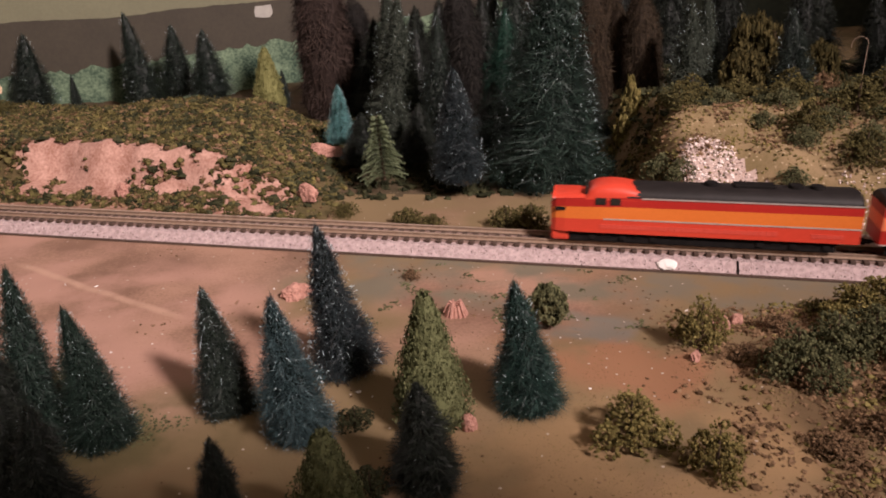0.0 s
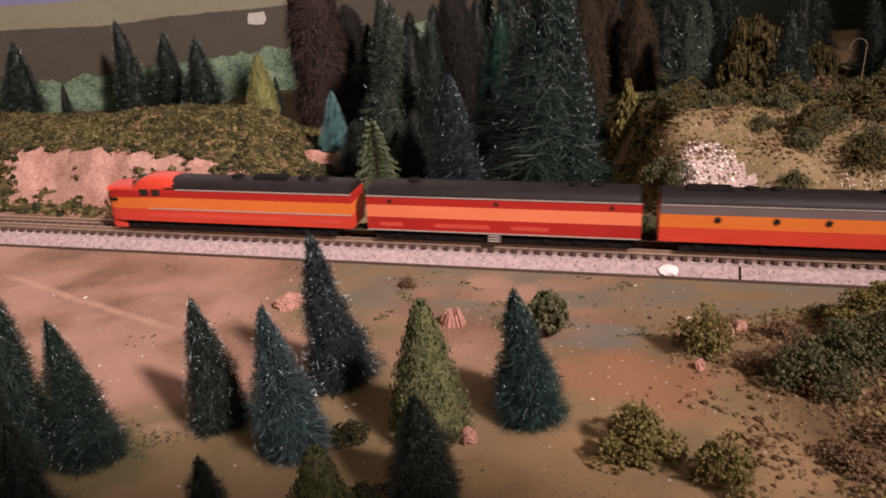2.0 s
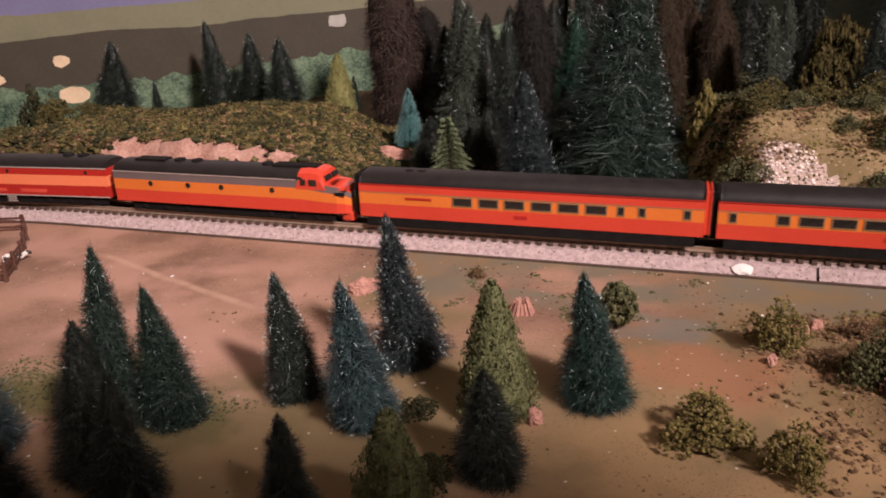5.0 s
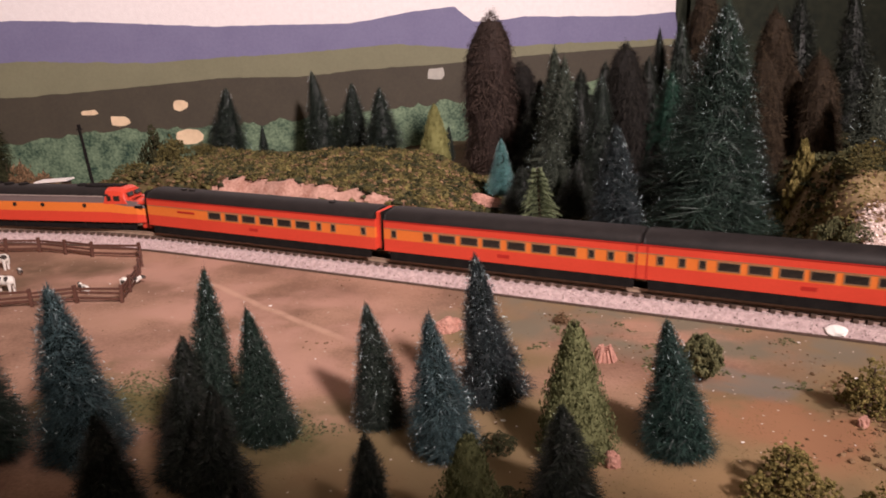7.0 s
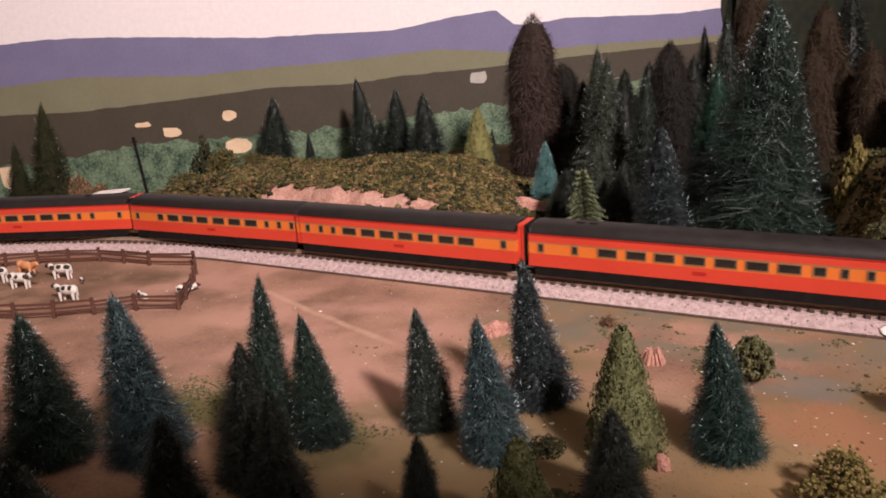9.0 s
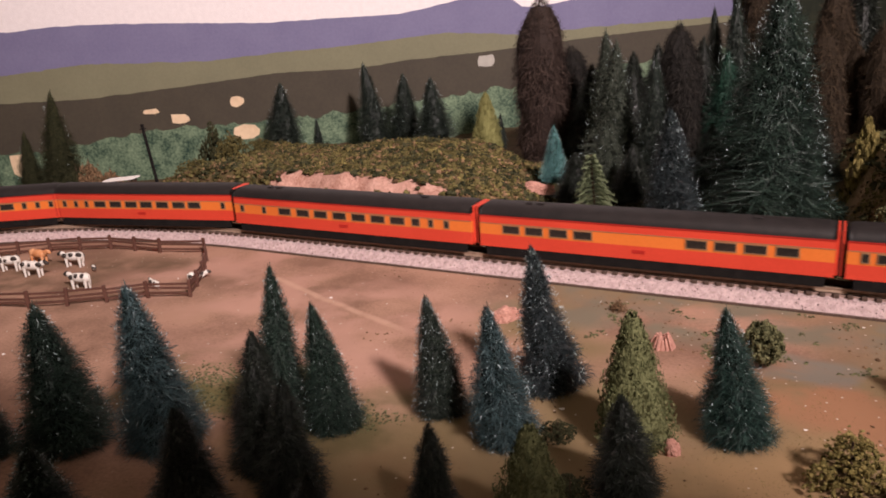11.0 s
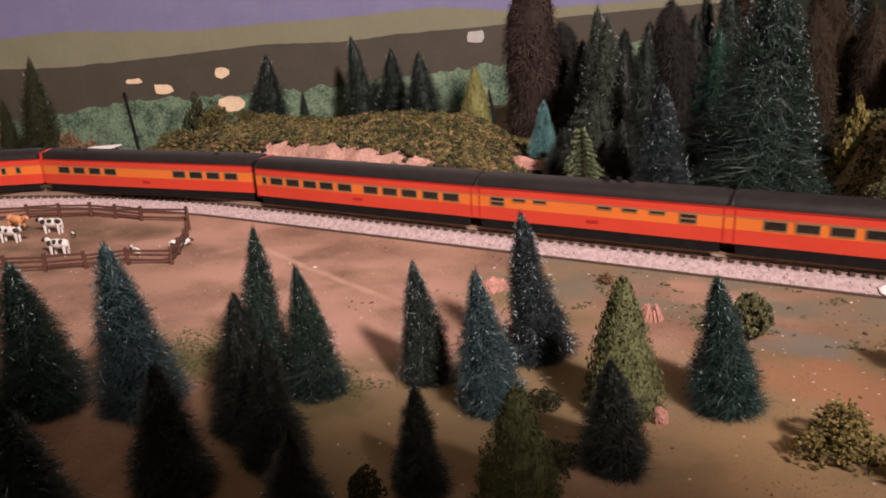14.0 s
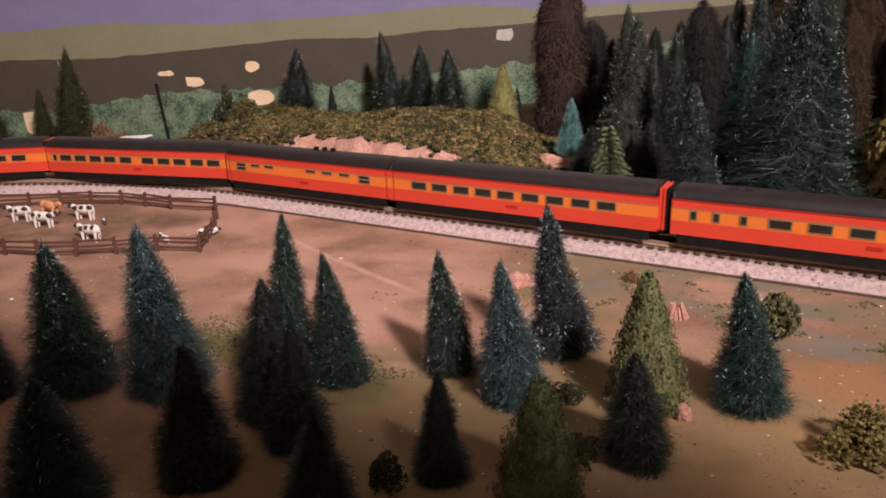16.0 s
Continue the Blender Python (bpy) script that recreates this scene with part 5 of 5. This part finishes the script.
# fallen-leaf bushes and foam shrubs: x, y, height, width
for key, label, rows in (
    ("bush:gold:1", "olive-yellow foam bush on dry earth", ((0.117, 0.218, 0.0150, 0.022), (0.085, 0.169, 0.0140, 0.0265), (0.103, 0.154, 0.0135, 0.0190))),
    ("bush:sage:2", "grey-green foam shrub on the scrubby mound", ((0.137, 0.194, 0.017, 0.022), (0.150, 0.199, 0.018, 0.024), (0.163, 0.203, 0.016, 0.022), (0.143, 0.187, 0.012, 0.016))),
    ("bush:moss:3", "mossy foam shrub by the track", ((0.170, 0.250, 0.005, 0.015), (-0.022, 0.366, 0.009, 0.017), (0.012, 0.350, 0.010, 0.020), (0.024, 0.346, 0.008, 0.016), (0.072, 0.340, 0.015, 0.024), (0.060, 0.345, 0.012, 0.018), (-0.047, 0.352, 0.006, 0.016))),
    ("bush:sage:4", "sage green foam shrub on the rocky hill", ((0.136, 0.362, 0.014, 0.018), (0.142, 0.348, 0.013, 0.018), (0.128, 0.338, 0.011, 0.017), (0.150, 0.392, 0.012, 0.020), (0.172, 0.398, 0.009, 0.022), (0.200, 0.385, 0.010, 0.020), (0.215, 0.365, 0.011, 0.022), (0.228, 0.345, 0.011, 0.022), (0.200, 0.350, 0.010, 0.017), (0.190, 0.334, 0.011, 0.018), (0.245, 0.365, 0.010, 0.022), (0.245, 0.330, 0.010, 0.02), (0.125, 0.35, 0.010, 0.016), (0.27, 0.35, 0.012, 0.026), (0.188, 0.372, 0.008, 0.015), (0.236, 0.395, 0.010, 0.02))),
    ("bush:moss:12", "dark olive foam shrub on the rocky hill's crest", ((0.150, 0.388, 0.012, 0.022), (0.160, 0.402, 0.014, 0.026), (0.185, 0.405, 0.013, 0.028), (0.210, 0.400, 0.016, 0.032), (0.232, 0.372, 0.016, 0.030), (0.205, 0.362, 0.014, 0.026), (0.222, 0.338, 0.015, 0.026), (0.192, 0.326, 0.013, 0.020), (0.255, 0.345, 0.014, 0.03), (0.25, 0.385, 0.016, 0.03), (0.275, 0.37, 0.016, 0.03))),
    ("bush:gold:5", "yellow-olive turf shrub crowning the mound", ((0.176, 0.238, 0.011, 0.026), (0.190, 0.236, 0.013, 0.032), (0.208, 0.230, 0.013, 0.036), (0.170, 0.226, 0.010, 0.024), (0.186, 0.222, 0.011, 0.028))),
    ("bush:scrub:6", "dry brown scrub tuft on the slope", ((0.0185, 0.284, 0.005, 0.008), (0.140, 0.188, 0.008, 0.014), (0.146, 0.226, 0.006, 0.018), (0.165, 0.180, 0.008, 0.022), (0.175, 0.195, 0.010, 0.024), (0.150, 0.165, 0.006, 0.02), (0.128, 0.205, 0.005, 0.014), (0.135, 0.160, 0.005, 0.018), (0.19, 0.18, 0.01, 0.03))),
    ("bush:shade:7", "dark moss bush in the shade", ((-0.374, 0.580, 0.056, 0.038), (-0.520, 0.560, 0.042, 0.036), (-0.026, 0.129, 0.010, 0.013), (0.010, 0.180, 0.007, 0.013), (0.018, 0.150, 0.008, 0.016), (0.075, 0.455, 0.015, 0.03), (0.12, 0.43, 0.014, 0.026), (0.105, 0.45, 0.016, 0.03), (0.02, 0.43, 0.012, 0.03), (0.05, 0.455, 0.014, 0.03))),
    ("bush:moss:8", "olive bush at the foot of the backdrop", ((-0.329, 0.540, 0.028, 0.034), (-0.345, 0.51, 0.013, 0.04), (-0.295, 0.53, 0.012, 0.03))),
    ("bush:scrub:9", "rusty brown bush before the backdrop", ((-0.494, 0.550, 0.050, 0.034), (-0.475, 0.555, 0.040, 0.034), (0.255, 0.465, 0.02, 0.03))),
):
    for k, (x, y, h, w) in enumerate(rows):
        tree("bush", key, x, y, h, w, label, turn=73 * k, category="bush", group="foam bushes")
tree("bush", "round:sage:20", 0.070, 0.238, 0.0165, 0.0180, "round dark green leafy shrub beside a fir", category="bush", group="foam bushes")


# ---- turf crumbs and scrub ----
def scatter(name, key, n, box, keep, size, seed, label, flat=0.7, fringe=7):
    rng = random.Random(seed)
    verts, faces, made, tries = [], [], 0, 0
    while made < n and tries < n * 12:
        tries += 1
        x, y = rng.uniform(box[0], box[1]), rng.uniform(box[2], box[3])
        if not keep(x, y, rng):
            continue
        made += 1
        r = rng.uniform(*size)
        lump(verts, faces, (x, y, ground_z(x, y) + r * 0.15), r, rng, flat, fringe)
    tagged(mesh_part(name, verts, faces, FOLIAGE[key]), label, "turf", kind="stuff")


def on_hill(x, y, rng):
    u = y - (0.345 - 0.23 * x)
    env = smooth(-0.41, -0.28, x) * smooth(-0.022, -0.09, x)
    if not 0.004 < u < 0.22 or rng.random() > env:
        return False
    edge = 0.5 * lumps(x, y, 0.005, 23.0)
    v, w = x + 0.006 * edge, u + 0.006 * edge
    cut = -0.217 < v < -0.152 and 0.012 < w < 0.037 or -0.152 <= v < -0.133 and 0.030 < w < 0.037 or -0.133 <= v < -0.090 and 0.014 + 0.42 * (v + 0.133) < w < 0.036
    spots = math.hypot((v + 0.083) / 0.010, (w - 0.019) / 0.007) < 1 or math.hypot((v + 0.066) / 0.011, (w - 0.012) / 0.005) < 1
    bare = (cut or spots) and lumps(x, y, 0.012, 21.0) + edge > -0.42
    return not bare


scatter("hill_turf", "moss", 8000, (-0.42, -0.02, 0.34, 0.56), on_hill, (0.0006, 0.0028), 51, "olive-brown foam turf covering the hill")
scatter("hill_turf", "gold", 2600, (-0.42, -0.02, 0.38, 0.56), lambda x, y, r: on_hill(x, y, r) and y - (0.345 - 0.23 * x) > 0.045, (0.0008, 0.0022), 52, "yellow-olive foam turf on the hilltop")
scatter("hill_turf", "shade", 2600, (-0.42, -0.02, 0.34, 0.56), lambda x, y, r: on_hill(x, y, r) and lumps(x, y, 0.008, 71.0) > 0.05, (0.0012, 0.0031), 61, "tufts coloured dark as shadowed pits in the hill turf")
scatter("hill_turf", "scrub", 4200, (-0.42, -0.02, 0.34, 0.56), on_hill, (0.0008, 0.0022), 53, "rusty brown crumbs in the hill turf")
scatter("slope_scrub", "scrub", 16000, (0.095, 0.27, 0.10, 0.252), lambda x, y, r: r.random() < smooth(0.10, 0.16, x) * (0.25 + smooth(-0.3, 0.2, lumps(x, y, 0.02, 61.0))), (0.0002, 0.0012), 54, "dry brown scrub on the slope", 0.7, 6)
scatter("slope_scrub", "gold", 8000, (0.10, 0.27, 0.10, 0.258), lambda x, y, r: r.random() < smooth(0.11, 0.19, x) * (0.2 + smooth(-0.1, 0.3, lumps(x, y, 0.02, 63.0)) + smooth(0.22, 0.24, y) * smooth(0.165, 0.18, x)), (0.0002, 0.0011), 55, "yellow dry grass on the slope", 0.7, 6)
scatter("hill_scrub", "scrub", 3000, (0.112, 0.32, 0.315, 0.43), lambda x, y, r: (y - (0.316 - 0.18 * (x - 0.17)) > 0.032 or x < 0.138 + 0.3 * (y - 0.32)) and r.random() < 0.3 + lumps(x, y, 0.02, 65.0), (0.0003, 0.0013), 56, "dry turf on the rocky hill")
scatter("hill_scrub", "moss", 1600, (0.108, 0.32, 0.32, 0.45), lambda x, y, r: (x < 0.145 or y > 0.385) and lumps(x, y, 0.02, 69.0) > -0.2, (0.0006, 0.002), 59, "olive moss on the rocky hill's flanks")
scatter("hill_scrub", "gold", 3500, (0.125, 0.30, 0.32, 0.42), lambda x, y, r: y - (0.316 - 0.18 * (x - 0.17)) > 0.012 and r.random() < 0.45 + lumps(x, y, 0.012, 75.0), (0.0002, 0.0009), 62, "short dry grass on the rocky hill", 0.9, 6)
scatter("pebbles", "scrub", 500, (-0.25, 0.16, 0.10, 0.30), lambda x, y, r: abs(y - (0.3182 - 0.182 * (x - 0.045))) > 0.018, (0.0001, 0.0003), 60, "grit and fine crumbs on the earth", 0.7, 0)
scatter("track_weeds", "scrub", 420, (-0.10, 0.12, 0.14, 0.355), lambda x, y, r: lumps(x, y, 0.03, 67.0) > 0.22 and abs(y - (0.3182 - 0.182 * (x - 0.045))) > 0.02, (0.0002, 0.0006), 57, "small brown weeds and crumbs on the earth")
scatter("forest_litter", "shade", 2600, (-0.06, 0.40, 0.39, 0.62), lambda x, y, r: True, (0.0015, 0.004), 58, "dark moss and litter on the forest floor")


scatter("moss_patch", "sage", 1500, (-0.15, -0.03, 0.165, 0.225), lambda x, y, r: min(math.hypot((x + 0.112) / 0.030, (y - 0.193) / 0.022), math.hypot((x + 0.056) / 0.018, (y - 0.180) / 0.012)) + 0.5 * lumps(x, y, 0.01, 81.0) < r.random(), (0.0002, 0.0006), 63, "thin green moss on the earth", 0.5, 5)
scatter("grass_tufts", "sage", 500, (0.0, 0.12, 0.235, 0.300), lambda x, y, r: lumps(x, y, 0.012, 83.0) > 0.30 and abs(y - (0.3182 - 0.182 * (x - 0.045))) > 0.018, (0.0002, 0.0007), 64, "small grey-green tufts by the line", 0.7, 6)


# ---- short flock fibres on the bare earth, thicker towards the scrub ----
def flock(name, key, n, box, keep, size, seed, label):
    rng = random.Random(seed)
    verts, faces, made = [], [], 0
    while made < n:
        x, y = rng.uniform(box[0], box[1]), rng.uniform(box[2], box[3])
        if rng.random() > keep(x, y):
            continue
        made += 1
        r, a, k = rng.uniform(*size), rng.uniform(0, 2 * math.pi), len(verts)
        z, dx, dy = ground_z(x, y), math.cos(a) * r * 0.45, math.sin(a) * r * 0.45
        verts += [(x - dx, y - dy, z - 0.0001), (x + dx, y + dy, z - 0.0001), (x + rng.gauss(0, r * 0.6), y + rng.gauss(0, r * 0.6), z + r * rng.uniform(0.10, 0.30))]
        faces.append((k, k + 1, k + 2))
    tagged(mesh_part(name, verts, faces, FOLIAGE[key]), label, "turf", kind="stuff")


def dry(x, y):
    return 0.04 + 0.9 * float(smooth(-0.02, 0.10, x) * smooth(0.24, 0.19, y)) * float(smooth(-0.4, 0.3, lumps(x, y, 0.018, 95.0)))


flock("dry_flock", "scrub", 11000, (-0.14, 0.20, 0.11, 0.275), dry, (0.0003, 0.0007), 96, "short brown flock fibres on the earth")
flock("dry_flock", "gold", 13000, (-0.12, 0.20, 0.11, 0.275), dry, (0.0003, 0.0007), 97, "short golden flock fibres on the earth")


# ---- pale plaster chips on the open earth ----
rng = random.Random(91)
verts, faces = [], []
for _ in range(48):
    x, y = rng.uniform(-0.24, 0.14), rng.uniform(0.15, 0.30)
    if abs(y - (0.3182 - 0.182 * (x - 0.045))) > 0.018:
        lump(verts, faces, (x, y, ground_z(x, y)), rng.uniform(0.0002, 0.0009) * rng.random() + 0.0002, rng, 0.4, 0)
tagged(mesh_part("plaster_chips", verts, faces, WHITE), "pale plaster chips on the earth", "chips", kind="stuff")


# ---- talus stones ----
rng = random.Random(71)
verts, faces = [], []
for _ in range(14000):
    x, y = rng.uniform(0.118, 0.27), rng.uniform(0.30, 0.375)
    u2 = y - (0.316 - 0.18 * (x - 0.17))
    if x < 0.126 + 0.45 * u2 or not 0.002 < u2 < 0.008 + 0.034 * math.exp(-(((x - 0.155) / 0.026) ** 2)) * rng.uniform(0.8, 1.1) or rng.random() > smooth(0.115, 0.145, x) * (1.0 if x < 0.2 else 0.35):
        continue
    lump(verts, faces, (x, y, ground_z(x, y)), rng.uniform(0.0003, 0.0010), rng, 0.8, 0)
for _ in range(1500):
    x, y = rng.uniform(0.19, 0.30), rng.uniform(0.29, 0.36)
    u2 = y - (0.316 - 0.18 * (x - 0.17))
    if 0.004 < u2 < 0.032 and lumps(x, y, 0.014, 77.0) > 0.05:
        lump(verts, faces, (x, y, ground_z(x, y)), rng.uniform(0.0004, 0.0011), rng, 0.8, 0)
STONE = mat("talus_stone", (0.40, 0.30, 0.26), (0.82, 0.70, 0.65), 200.0, 0.9, island=0.9)
tagged(mesh_part("talus", verts, faces, STONE), "pale crushed rock on the hill cut", "rocks", kind="stuff")


# ---- rocks ----
def rock(x, y, w, d, h, seed, material=PINKROCK, label="small pink rock on the earth"):
    bm = bmesh.new()
    bmesh.ops.create_icosphere(bm, subdivisions=4, radius=1.0)
    for v in bm.verts:
        v.co *= 1 + 0.16 * noise.noise(v.co * 8 + Vector((seed, seed, 0))) + 0.35 * noise.noise(v.co * 1.3 + Vector((seed, 0, 0))) + 0.15 * noise.noise(v.co * 3.5 + Vector((0, seed, 0)))
        v.co = Vector((v.co.x * w / 2, v.co.y * d / 2, max(v.co.z, -0.3) * h))
    ob = part("rock", bm, material)
    ob.matrix_world = pose(x, y, ground_z(x, y) + h * 0.2, 0, 0, seed * 40)
    tagged(ob, label, "rock", "pink rocks")


rock(-0.027, 0.270, 0.0115, 0.008, 0.0045, 1)
rock(-0.021, 0.274, 0.006, 0.005, 0.003, 2)
rock(0.0425, 0.176, 0.0045, 0.004, 0.0036, 3)
rock(0.127, 0.229, 0.006, 0.005, 0.004, 4, label="pale pink rock in the dry scrub")
rock(0.135, 0.236, 0.005, 0.004, 0.003, 5, label="pale pink rock in the dry scrub")
rock(0.112, 0.205, 0.004, 0.003, 0.002, 6, label="pale pink rock in the dry scrub")
rock(-0.150, 0.395, 0.010, 0.008, 0.005, 7, label="clay lump at the foot of the cut")
rock(-0.045, 0.385, 0.014, 0.008, 0.006, 8, label="clay lump at the foot of the cut")
rock(-0.050, 0.462, 0.024, 0.008, 0.006, 9, label="pink clay outcrop on the hill's end")
rock(-0.248, 0.420, 0.018, 0.010, 0.010, 10, label="pink clay outcrop on the hill's side")
# a ribbed stump
bm = bmesh.new()
for k in range(16):
    a = 2 * math.pi * k / 16
    add_box(bm, 0.0033 * math.cos(a), 0.0030 * math.sin(a), 0.0014 + 0.0006 * (k % 3), 0.0013, 0.0009, 0.0040 + 0.0010 * (k % 4), 0.0002, Matrix.Rotation(a, 4, "Z") @ Matrix.Rotation(radians(-24), 4, "Y"))
bmesh.ops.create_cone(bm, cap_ends=True, segments=12, radius1=0.0042, radius2=0.0024, depth=0.0042, matrix=Matrix.Translation((0, 0, 0.0016)))
stump = part("tree_stump", bm, PINKROCK)
stump.matrix_world = pose(0.0375, 0.249, ground_z(0.0375, 0.249), 0, 0, 0)
tagged(stump, "pinkish brown ribbed tree stump on the earth", "stump")


# ---- cattle pen ----
pen = tagged(new("cattle_pen"), "brown weathered post and rail cattle pen fence", "fence")
CORNERS = [(-0.372, 0.232), (-0.312, 0.238), (-0.258, 0.246), (-0.223, 0.259), (-0.206, 0.268), (-0.184, 0.272), (-0.196, 0.300), (-0.212, 0.326), (-0.222, 0.339), (-0.250, 0.335), (-0.288, 0.338), (-0.325, 0.328), (-0.375, 0.305), (-0.42, 0.28)]
post_mesh = box_mesh("post", 0.0016, 0.0016, 0.0095, WOODFENCE, 0.0002)
for a, b in zip(CORNERS, CORNERS[1:]):
    a, b = Vector((*a, ground_z(*a))), Vector((*b, ground_z(*b)))
    n = max(1, round((b - a).length / 0.019))
    for k in range(n):
        p, q = a.lerp(b, k / n), a.lerp(b, (k + 1) / n)
        shared("post", post_mesh, pen, pose(p.x, p.y, p.z + 0.0042, 3 * math.sin(k + p.x * 300), 3 * math.cos(p.y * 500), math.degrees(math.atan2(b.y - a.y, b.x - a.x))))
        for z in (0.0024, 0.0048, 0.0072):
            bm = bmesh.new()
            mid = (p + q) / 2
            add_box(bm, mid.x, mid.y, mid.z + z + 0.0003 * math.sin(mid.x * 900 + z * 4000), (q - p).length + 0.001, 0.0006, 0.0011, turn=Matrix.Rotation(math.atan2(b.y - a.y, b.x - a.x), 4, "Z") @ Matrix.Rotation(radians(1.6 * math.sin(mid.y * 700 + z * 3000)), 4, "Y"))
            part("fence_rail", bm, WOODFENCE, pen)


def cow(x, y, turn, tan=False, lying=False, size=1.0, seed=0, label="black and white cow standing in the pen"):
    rng = random.Random(seed)
    c = new("cow")
    hide = COWTAN if tan else COW
    c.matrix_world = pose(x, y, ground_z(x, y) - (0.0030 * size if lying else 0), 0, 0, turn) @ Matrix.Scale(size, 4)
    tagged(c, label, "cow", "cows in the pen")

    def blob(name, p, s, material, rot=0.0):
        bm = bmesh.new()
        bmesh.ops.create_icosphere(bm, subdivisions=2, radius=1.0)
        for v in bm.verts:
            v.co = Vector((v.co.x * s[0], v.co.y * s[1], v.co.z * s[2]))
        bmesh.ops.rotate(bm, verts=bm.verts, matrix=Matrix.Rotation(rot, 3, "Y"))
        bmesh.ops.translate(bm, verts=bm.verts, vec=p)
        ob = part(name, bm, material, c)
        for f in ob.data.polygons:
            f.use_smooth = True

    blob("body", (0, 0, 0.0063), (0.0062, 0.0023, 0.0027), hide)
    blob("rump", (-0.0040, 0, 0.0066), (0.0026, 0.0022, 0.0026), hide)
    blob("neck", (0.0062, 0, 0.0074), (0.0025, 0.0012, 0.0016), hide, -0.5)
    blob("head", (0.0085, 0, 0.0080), (0.0020, 0.0010, 0.0012), COWBLACK if not tan else hide, 0.5)
    if not lying:
        for lx, ly in ((0.0040, 0.0013), (0.0040, -0.0013), (-0.0045, 0.0013), (-0.0045, -0.0013)):
            bm = bmesh.new()
            bmesh.ops.create_cone(bm, cap_ends=True, segments=8, radius1=0.0005, radius2=0.0009, depth=0.0052, matrix=Matrix.Translation((lx, ly, 0.0026)))
            part("leg", bm, hide, c)
    bm = bmesh.new()
    add_box(bm, -0.0066, 0, 0.0058, 0.0005, 0.0005, 0.0044)
    part("tail", bm, hide, c)
    if not tan:
        for k in range(3):
            px = (-0.0042, 0.0002, 0.0040)[k] + rng.uniform(-0.0008, 0.0008)
            for side in (1, -1):
                blob("hide_patch", (px, side * 0.0013, 0.0072 + rng.uniform(-0.0008, 0.0006)), (0.0014 + rng.uniform(0, 0.0008), 0.00115, 0.0014), COWBLACK)


cow(-0.286, 0.306, 185, seed=1)
cow(-0.252, 0.274, 178, seed=2)
cow(-0.296, 0.287, 8, seed=3)
cow(-0.312, 0.307, 355, tan=True, seed=4, label="tan and white cow standing in the pen")
cow(-0.320, 0.294, 190, seed=5)
cow(-0.211, 0.280, 150, lying=True, size=0.72, seed=6, label="black and white calf lying by the fence")
cow(-0.197, 0.296, 30, lying=True, size=0.72, seed=7, label="black and white calf lying by the fence")
cow(-0.268, 0.301, 320, lying=True, size=0.5, seed=8, label="tiny dark calf lying in the pen")

# ---- pole and a white board behind the hill ----
bm = bmesh.new()
bmesh.ops.create_cone(bm, cap_ends=True, segments=10, radius1=0.0016, radius2=0.0012, depth=0.075, matrix=Matrix.Translation((0, 0, 0.0375)))
add_box(bm, 0, 0, 0.071, 0.006, 0.001, 0.001)
add_box(bm, 0, 0, 0.0735, 0.0026, 0.002, 0.003, 0.0005)
pole = part("utility_pole", bm, UNDER)
pole.matrix_world = pose(-0.393, 0.520, ground_z(-0.393, 0.520), 0, -6, 0)
tagged(pole, "dark leaning utility pole behind the hill", "pole")
bm = bmesh.new()
add_box(bm, 0, 0, 0, 0.026, 0.012, 0.0012, 0.0002)
board = part("white_board", bm, WHITE)
board.matrix_world = pose(-0.385, 0.466, 0.0145, 0, -4, 8)
tagged(board, "white flat board lying behind the track", "board")
bm = bmesh.new()
for q in (-0.009, 0.009):
    add_box(bm, q, 0, -0.0072, 0.003, 0.009, 0.0146)
part("leg", bm, BARK, board)
# wire hoop above the right hill
bm = bmesh.new()
ringpts = [(0.0046 * math.cos(a), 0.0046 * math.sin(a)) for a in np.linspace(-0.3, 3.4, 22)]
for (x0, z0), (x1, z1) in zip(ringpts, ringpts[1:]):
    add_box(bm, (x0 + x1) / 2, 0, 0.030 + (z0 + z1) / 2, math.hypot(x1 - x0, z1 - z0) + 0.0003, 0.00032, 0.00032, turn=Matrix.Rotation(-math.atan2(z1 - z0, x1 - x0), 4, "Y"))
add_box(bm, 0.0044, 0, 0.015, 0.00032, 0.00032, 0.030)
hoop = part("wire_hoop", bm, RAIL_SIDE)
hoop.matrix_world = pose(0.262, 0.44, ground_z(0.262, 0.44), 0, 0, 0)
tagged(hoop, "thin bent bright wire hoop in the wood", "wire")

motions()
